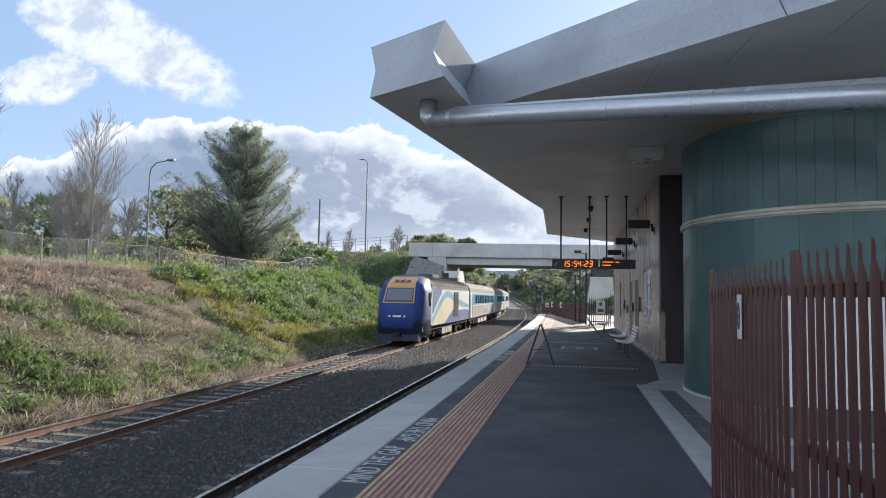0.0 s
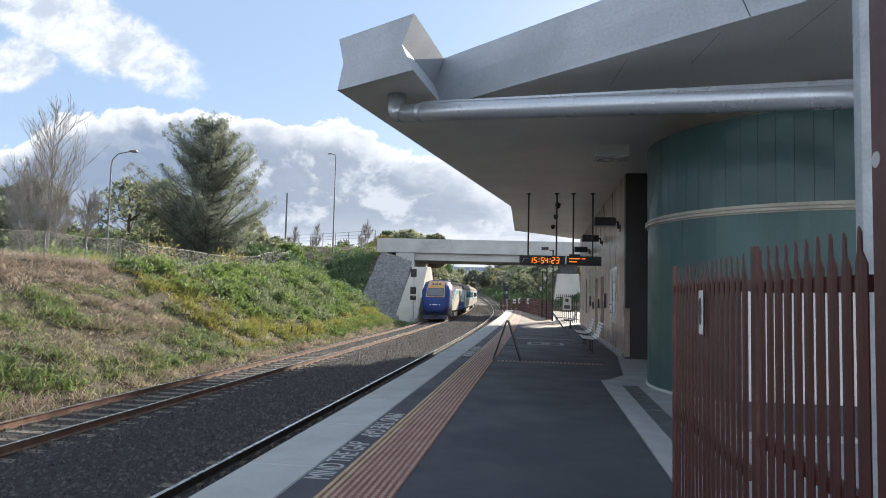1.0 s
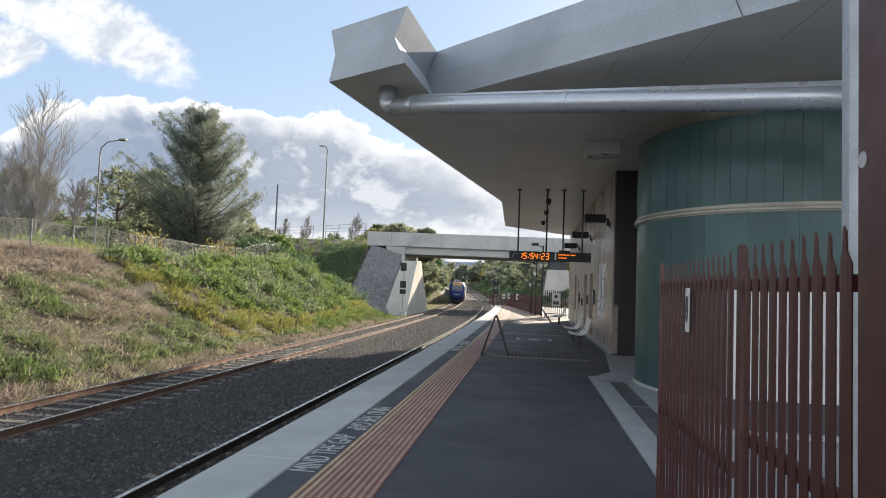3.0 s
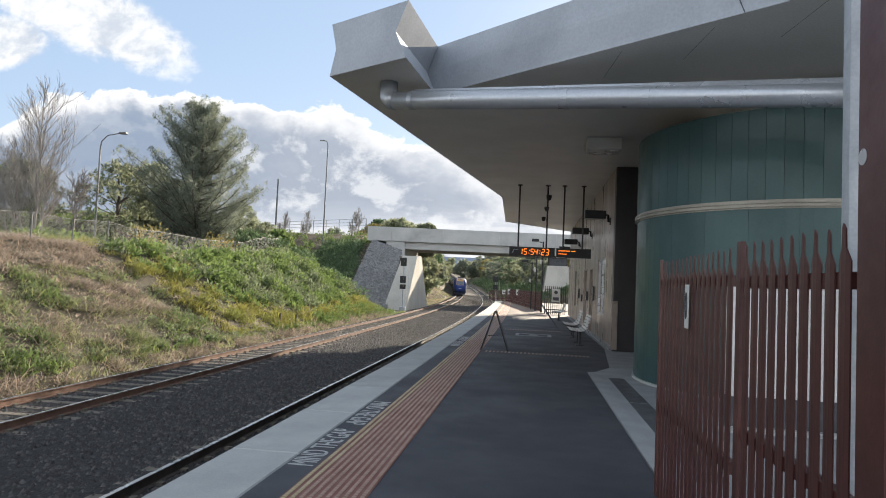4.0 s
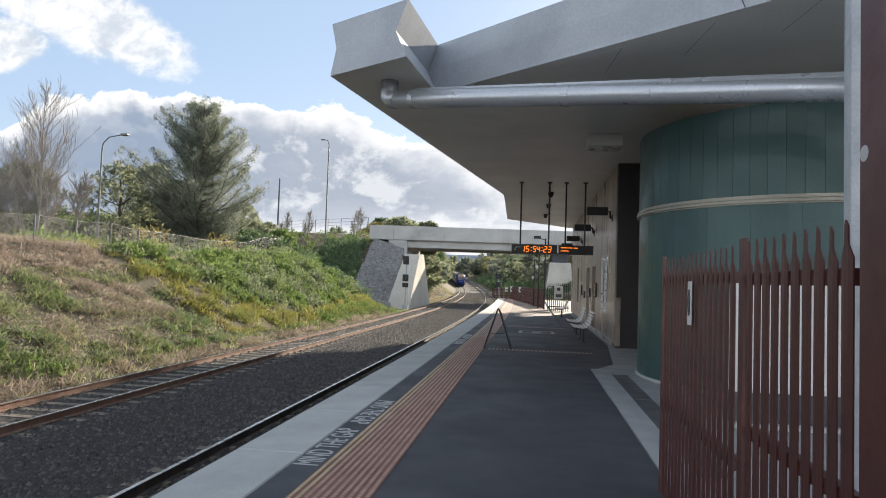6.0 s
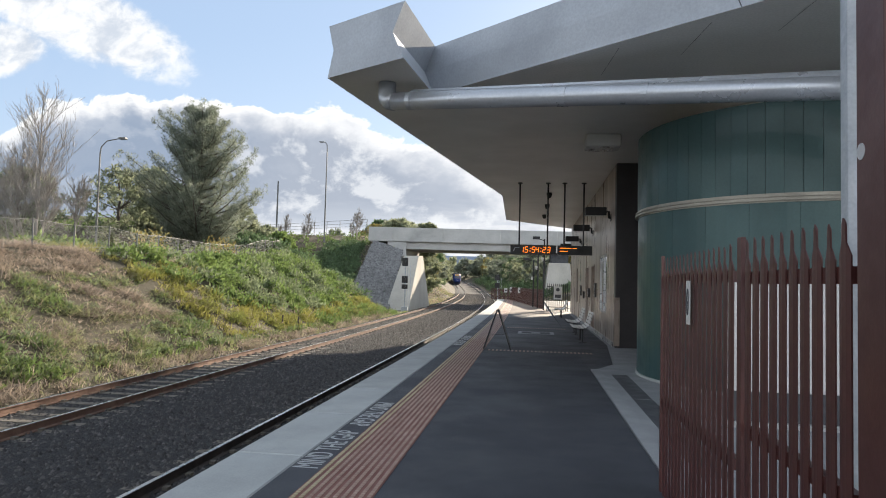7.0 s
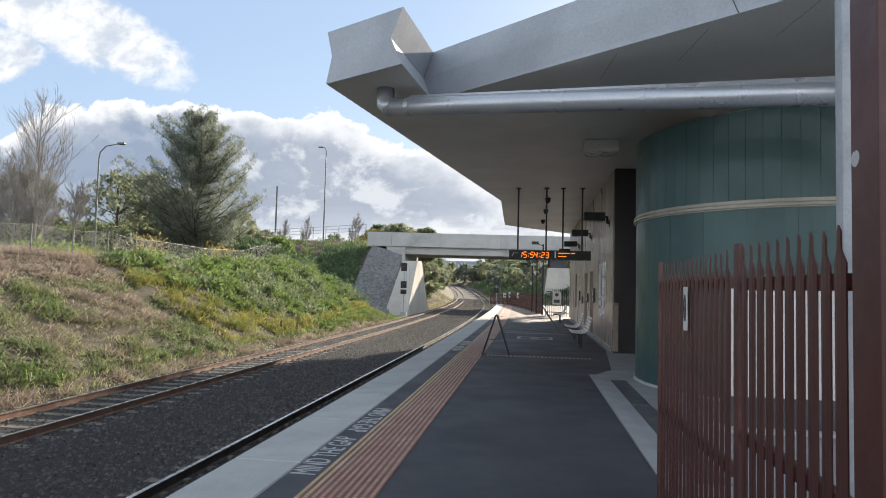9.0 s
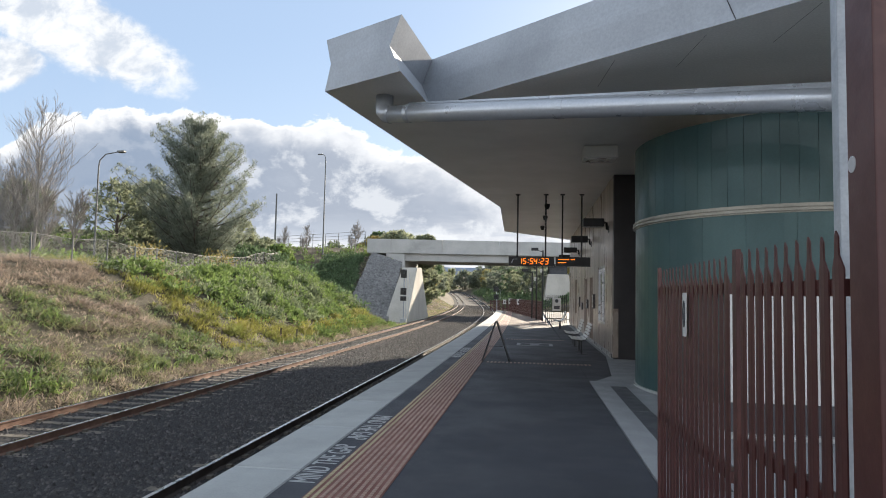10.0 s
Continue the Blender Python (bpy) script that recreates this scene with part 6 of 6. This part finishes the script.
def make_power_car(name, label):
    L = 17.3
    car = thing(name, label, "train car", "train")
    half = L / 2
    ss = [0.0, 0.08, 0.2, 0.36, 0.55, 0.8, 1.1, 1.5, 2.0, 2.6]
    bm = bmesh.new()
    rings = []
    for s in ss:
        h = cab_section(s, L)
        ring = [bm.verts.new((x, -half + s, z)) for x, z in h] + [bm.verts.new((-x, -half + s, z)) for x, z in h[-2:0:-1]]
        rings.append(ring)
    n = len(rings[0])
    for a, b in zip(rings, rings[1:]):
        for k in range(n):
            f = bm.faces.new((a[k], a[(k + 1) % n], b[(k + 1) % n], b[k]))
            c = f.calc_center_median()
            # dark blue on the lower nose stands in for its shading
            f.material_index = 1 if c.z < 1.38 else 0
    bm.faces.new(rings[0][::-1])
    bmesh.ops.recalc_face_normals(bm, faces=bm.faces[:])
    part("nose", bm, [T_BLUE, T_NAVY], car, "streamlined blue nose, coloured darker low down for shade", smooth=True)

    def slope(z):  # distance of the nose surface from the tip at height z
        lo, hi = 0.0, 2.6
        for _ in range(30):
            m = (lo + hi) / 2
            if cab_section(m, L)[-1][1] - 0.02 < z:
                lo = m
            else:
                hi = m
        return hi

    def face_panel(x0, x1, z0, z1, lift, m, nm, lab="", inset=0.0):
        bm = bmesh.new()
        g = []
        for j in range(9):
            z = z0 + (z1 - z0) * j / 8
            row = []
            for i in range(7):
                x = x0 + (x1 - x0) * i / 6 * (1 - inset * j / 8) + (x1 - x0) * 0.5 * inset * j / 8
                row.append(bm.verts.new((x, -half + slope(z) - lift, z + lift * 0.6)))
            g.append(row)
        for j in range(8):
            for i in range(6):
                bm.faces.new((g[j][i], g[j][i + 1], g[j + 1][i + 1], g[j + 1][i]))
        return part(nm, bm, m, car, lab)
    face_panel(-0.90, 0.90, 2.28, 3.78, 0.02, T_GOLD, "gold_panel", "gold panel round the windscreen", 0.14)
    face_panel(-0.82, 0.82, 2.34, 3.12, 0.035, T_NAVY, "windscreen_seal", "", 0.06)
    face_panel(-0.76, 0.76, 2.40, 3.06, 0.045, WINDSCREEN, "windscreen", "tinted windscreen", 0.06)
    for x in (-0.34, 0.0, 0.34):
        face_panel(x - 0.12, x + 0.12, 3.42, 3.58, 0.045, BLACK, "marker_light")
    for a, b in ((-0.22, 0.24), (-0.46, -0.36), (0.38, 0.48)):
        part("number_bar", B(a, b, -half - 0.012, -half + 0.01, 1.52, 1.62), T_WHITE, car, "illegible white lettering")
    part("coupler", B(-0.2, 0.2, -half - 0.03, -half + 0.3, 0.45, 0.7), UNDER, car)
    for s in (-1, 1):
        part("cab_window", B(s * 1.452 - 0.012, s * 1.452 + 0.012, -half + 1.75, -half + 2.2, 2.15, 2.9), GLASS, car)
        part("cab_flash", B(s * 1.447 - 0.012, s * 1.447 + 0.012, -half + 2.22, -half + 2.6, 1.05, 2.6), T_WHITE, car)
        part("cab_door", B(s * 1.452 - 0.012, s * 1.452 + 0.012, -half + 2.45, -half + 2.58, 1.1, 3.0), T_WHITE, car)
    # body side, painted in sweeping bands
    y0, y1, z0, z1 = -half + 2.6, half, 0.95, 3.13
    for s in (-1, 1):
        bm = bmesh.new()
        ny, nz = 220, 44
        g = [[bm.verts.new((s * 1.445, y0 + (y1 - y0) * i / ny, z0 + (z1 - z0) * j / nz)) for j in range(nz + 1)] for i in range(ny + 1)]
        for i in range(ny):
            for j in range(nz):
                f = bm.faces.new((g[i][j], g[i + 1][j], g[i + 1][j + 1], g[i][j + 1]))
                d = (y1 - y0) * (i + 0.5) / ny
                z = z0 + (z1 - z0) * (j + 0.5) / nz
                arc = 1.0 + 1.75 * math.sin(min(d / 7.6, 1.0) * math.pi * 0.62) if d < 7.6 else 1.0 + 1.75 * 0.93
                arc = arc if d < 4.5 else arc - 0.10 * (d - 4.5)
                low = 1.0 + max(0.0, (d - 4.2)) * 0.26 if d < 7.4 else 1.83
                if z > arc + 0.42:
                    k = 3 if d < 3.0 and z > arc + 0.55 + d * 0.05 else 2
                elif z > arc:
                    k = 1
                elif z > low:
                    k = 0
                else:
                    k = 3
                if d > 9 and 1.72 < z < 1.9:
                    k = 2
                f.material_index = k
        bmesh.ops.recalc_face_normals(bm, faces=bm.faces[:])
        part("body_side", bm, [T_CREAM, T_AQUA, T_WHITE, T_BLUE], car, "side with cream, aqua, white and blue sweeps")
        part("louvre_recess", B(s * 1.452 - 0.01, s * 1.452 + 0.01, -half + 10.1, -half + 12.1, 1.3, 3.0), UNDER, car)
        for k in range(12):
            z = 1.35 + k * 0.135
            part("louvre", B(s * 1.462 - 0.015, s * 1.462 + 0.015, -half + 10.2, -half + 12.0, z, z + 0.085), UNDER, car)
    part("body_core", B(-1.43, 1.43, -half + 2.5, half - 0.02, 0.95, 3.12), T_BLUE, car)
    bm = bmesh.new()
    arc = [(1.445, 3.13), (1.38, 3.4), (1.15, 3.68), (0.7, 3.85), (0.0, 3.9)]
    prof = arc + [(-x, z) for x, z in arc[-2::-1]]
    a = [bm.verts.new((x, -half + 2.58, z)) for x, z in prof]
    b = [bm.verts.new((x, half, z)) for x, z in prof]
    for k in range(len(prof) - 1):
        bm.faces.new((a[k], b[k], b[k + 1], a[k + 1]))
    bm.faces.new(b[::-1])
    bmesh.ops.recalc_face_normals(bm, faces=bm.faces[:])
    part("roof", bm, T_ROOF, car, "dark ribbed roof", smooth=False)
    for k in range(22):
        y = -half + 3.2 + k * 0.62
        part("roof_rib", T([(1.41, y, 3.33), (1.19, y, 3.67), (0.72, y, 3.87), (0, y, 3.93), (-0.72, y, 3.87), (-1.19, y, 3.67)], 0.03, 5), T_ROOF, car)
    part("exhaust_housing", B(-0.5, 0.5, -half + 7.2, -half + 9.4, 3.86, 4.12), T_ROOF, car, bevel=0.05)
    part("horn_rack", B(-0.7, 0.7, half - 1.4, half - 0.6, 3.85, 4.15), T_ROOF, car)
    part("underframe", B(-1.3, 1.3, -half + 0.6, half - 0.1, 0.72, 0.95), UNDER, car)
    for a, b in ((-1.9, -0.9), (-0.7, 0.2), (0.4, 1.7)):
        part("tank", B(-1.28, 1.28, a, b, 0.28, 0.72), GREY_BOX, car, bevel=0.03)
    part("skirt", B(-1.15, 1.15, -half + 0.22, -half + 1.0, 0.22, 0.6), T_NAVY, car)
    for y in (-half + 3.4, half - 3.4):
        add_bogie(car, y)
    return car, L


def make_coach():
    L = 23.6
    half = L / 2
    car = thing("passenger_car", "stainless steel passenger car with a light blue window band", "train car", "train")
    part("body_core", B(-1.43, 1.43, -half, half, 0.95, 3.1), T_STEEL, car)
    for s in (-1, 1):
        for z0, z1 in ((1.0, 1.95),):
            bm = bmesh.new()
            k = 0
            while z0 + k * 0.1 < z1:
                z = z0 + k * 0.1
                box(bm, s * 1.448 - 0.018, s * 1.448 + 0.018, -half + 1.6, half - 1.6, z, z + 0.06)
                k += 1
            part("corrugation", bm, T_STEEL, car)
        part("window_band", B(s * 1.448 - 0.012, s * 1.448 + 0.012, -half + 1.5, half - 1.5, 2.02, 2.95), T_BAND, car, "light blue window band")
        part("white_stripe", B(s * 1.452 - 0.012, s * 1.452 + 0.012, -half + 1.5, half - 1.5, 1.96, 2.02), T_WHITE, car)
        for k in range(11):
            y = -half + 3.6 + k * 1.62
            part("window", B(s * 1.458 - 0.012, s * 1.458 + 0.012, y, y + 1.1, 2.15, 2.85), GLASS, car)
        for y in (-half + 0.45, half - 1.35):
            part("door", B(s * 1.452 - 0.012, s * 1.452 + 0.012, y, y + 0.9, 1.05, 3.02), T_WHITE, car)
    bm = bmesh.new()
    arc = [(1.445, 3.1), (1.38, 3.4), (1.12, 3.7), (0.7, 3.88), (0.0, 3.95)]
    prof = arc + [(-x, z) for x, z in arc[-2::-1]]
    a = [bm.verts.new((x, -half, z)) for x, z in prof]
    b = [bm.verts.new((x, half, z)) for x, z in prof]
    for k in range(len(prof) - 1):
        bm.faces.new((a[k], b[k], b[k + 1], a[k + 1]))
    bm.faces.new(a)
    bm.faces.new(b[::-1])
    bmesh.ops.recalc_face_normals(bm, faces=bm.faces[:])
    part("roof", bm, mat("coach_roof", (0.24, 0.22, 0.19), (0.17, 0.155, 0.135), 0.9, spec=0.1, scale=1.5, fine=20), car)
    for k in range(9):
        x = -1.0 + 0.25 * k
        z = 3.95 - 0.22 * abs(x) ** 1.7
        part("roof_flute", B(x - 0.02, x + 0.02, -half + 0.3, half - 0.3, z - 0.03, z + 0.025), T_ROOF, car)
    for y in (-half - 0.28, half):
        part("gangway", B(-0.6, 0.6, y, y + 0.28, 1.0, 3.3), UNDER, car)
    part("underframe", B(-1.3, 1.3, -half + 0.2, half - 0.2, 0.75, 0.95), UNDER, car)
    for a, b in ((-4.2, -2.2), (-1.8, 0.6), (1.2, 3.9)):
        part("tank", B(-1.25, 1.25, a, b, 0.32, 0.75), GREY_BOX, car, bevel=0.03)
    for y in (-half + 3.6, half - 3.6):
        add_bogie(car, y)
    return car, L


WINDSCREEN = glass("tinted_windscreen", (0.10, 0.11, 0.13), 0.15)


def track_pose(s):
    """Place on the outer line, s metres along it."""
    return Vector((FAR_C - off(s), s, RAIL_Z + grade(s)))


def motions():
    for car, tail, length, back in TRAIN:
        rows = []
        for k in range(21):
            t = 0.5 * k
            s = 35.6 + 26.3 * t + 0.55 * t * t + tail + length / 2
            a, b = track_pose(s - length * 0.33), track_pose(s + length * 0.33)
            c, d = (a + b) / 2, (b - a).normalized()
            yaw = math.degrees(math.atan2(-d.x, d.y)) + (180 if back else 0)
            tilt = math.degrees(math.asin(d.z)) * (-1 if back else 1)
            rows.append((t, pose(c.x, c.y, c.z, 0, 0, yaw) @ pose(0, 0, 0, tilt, 0, 0)))
        walk(car, rows)


tail = 0.0
rear, length = make_power_car("power_car", "blue, cream and gold diesel power car trailing the train")
TRAIN.append((rear, tail, length, False))
tail += length + 0.6
coach, length = make_coach()
TRAIN.append((coach, tail, length, False))
tail += length + 0.6
for k in range(3):
    TRAIN.append((copy_thing(coach, Matrix()), tail, length, False))
    tail += length + 0.6
TRAIN.append((copy_thing(rear, Matrix()), tail, 17.3, True))
TRAIN[-1][0]["label"] = "blue, cream and gold diesel power car leading the train"

motions()
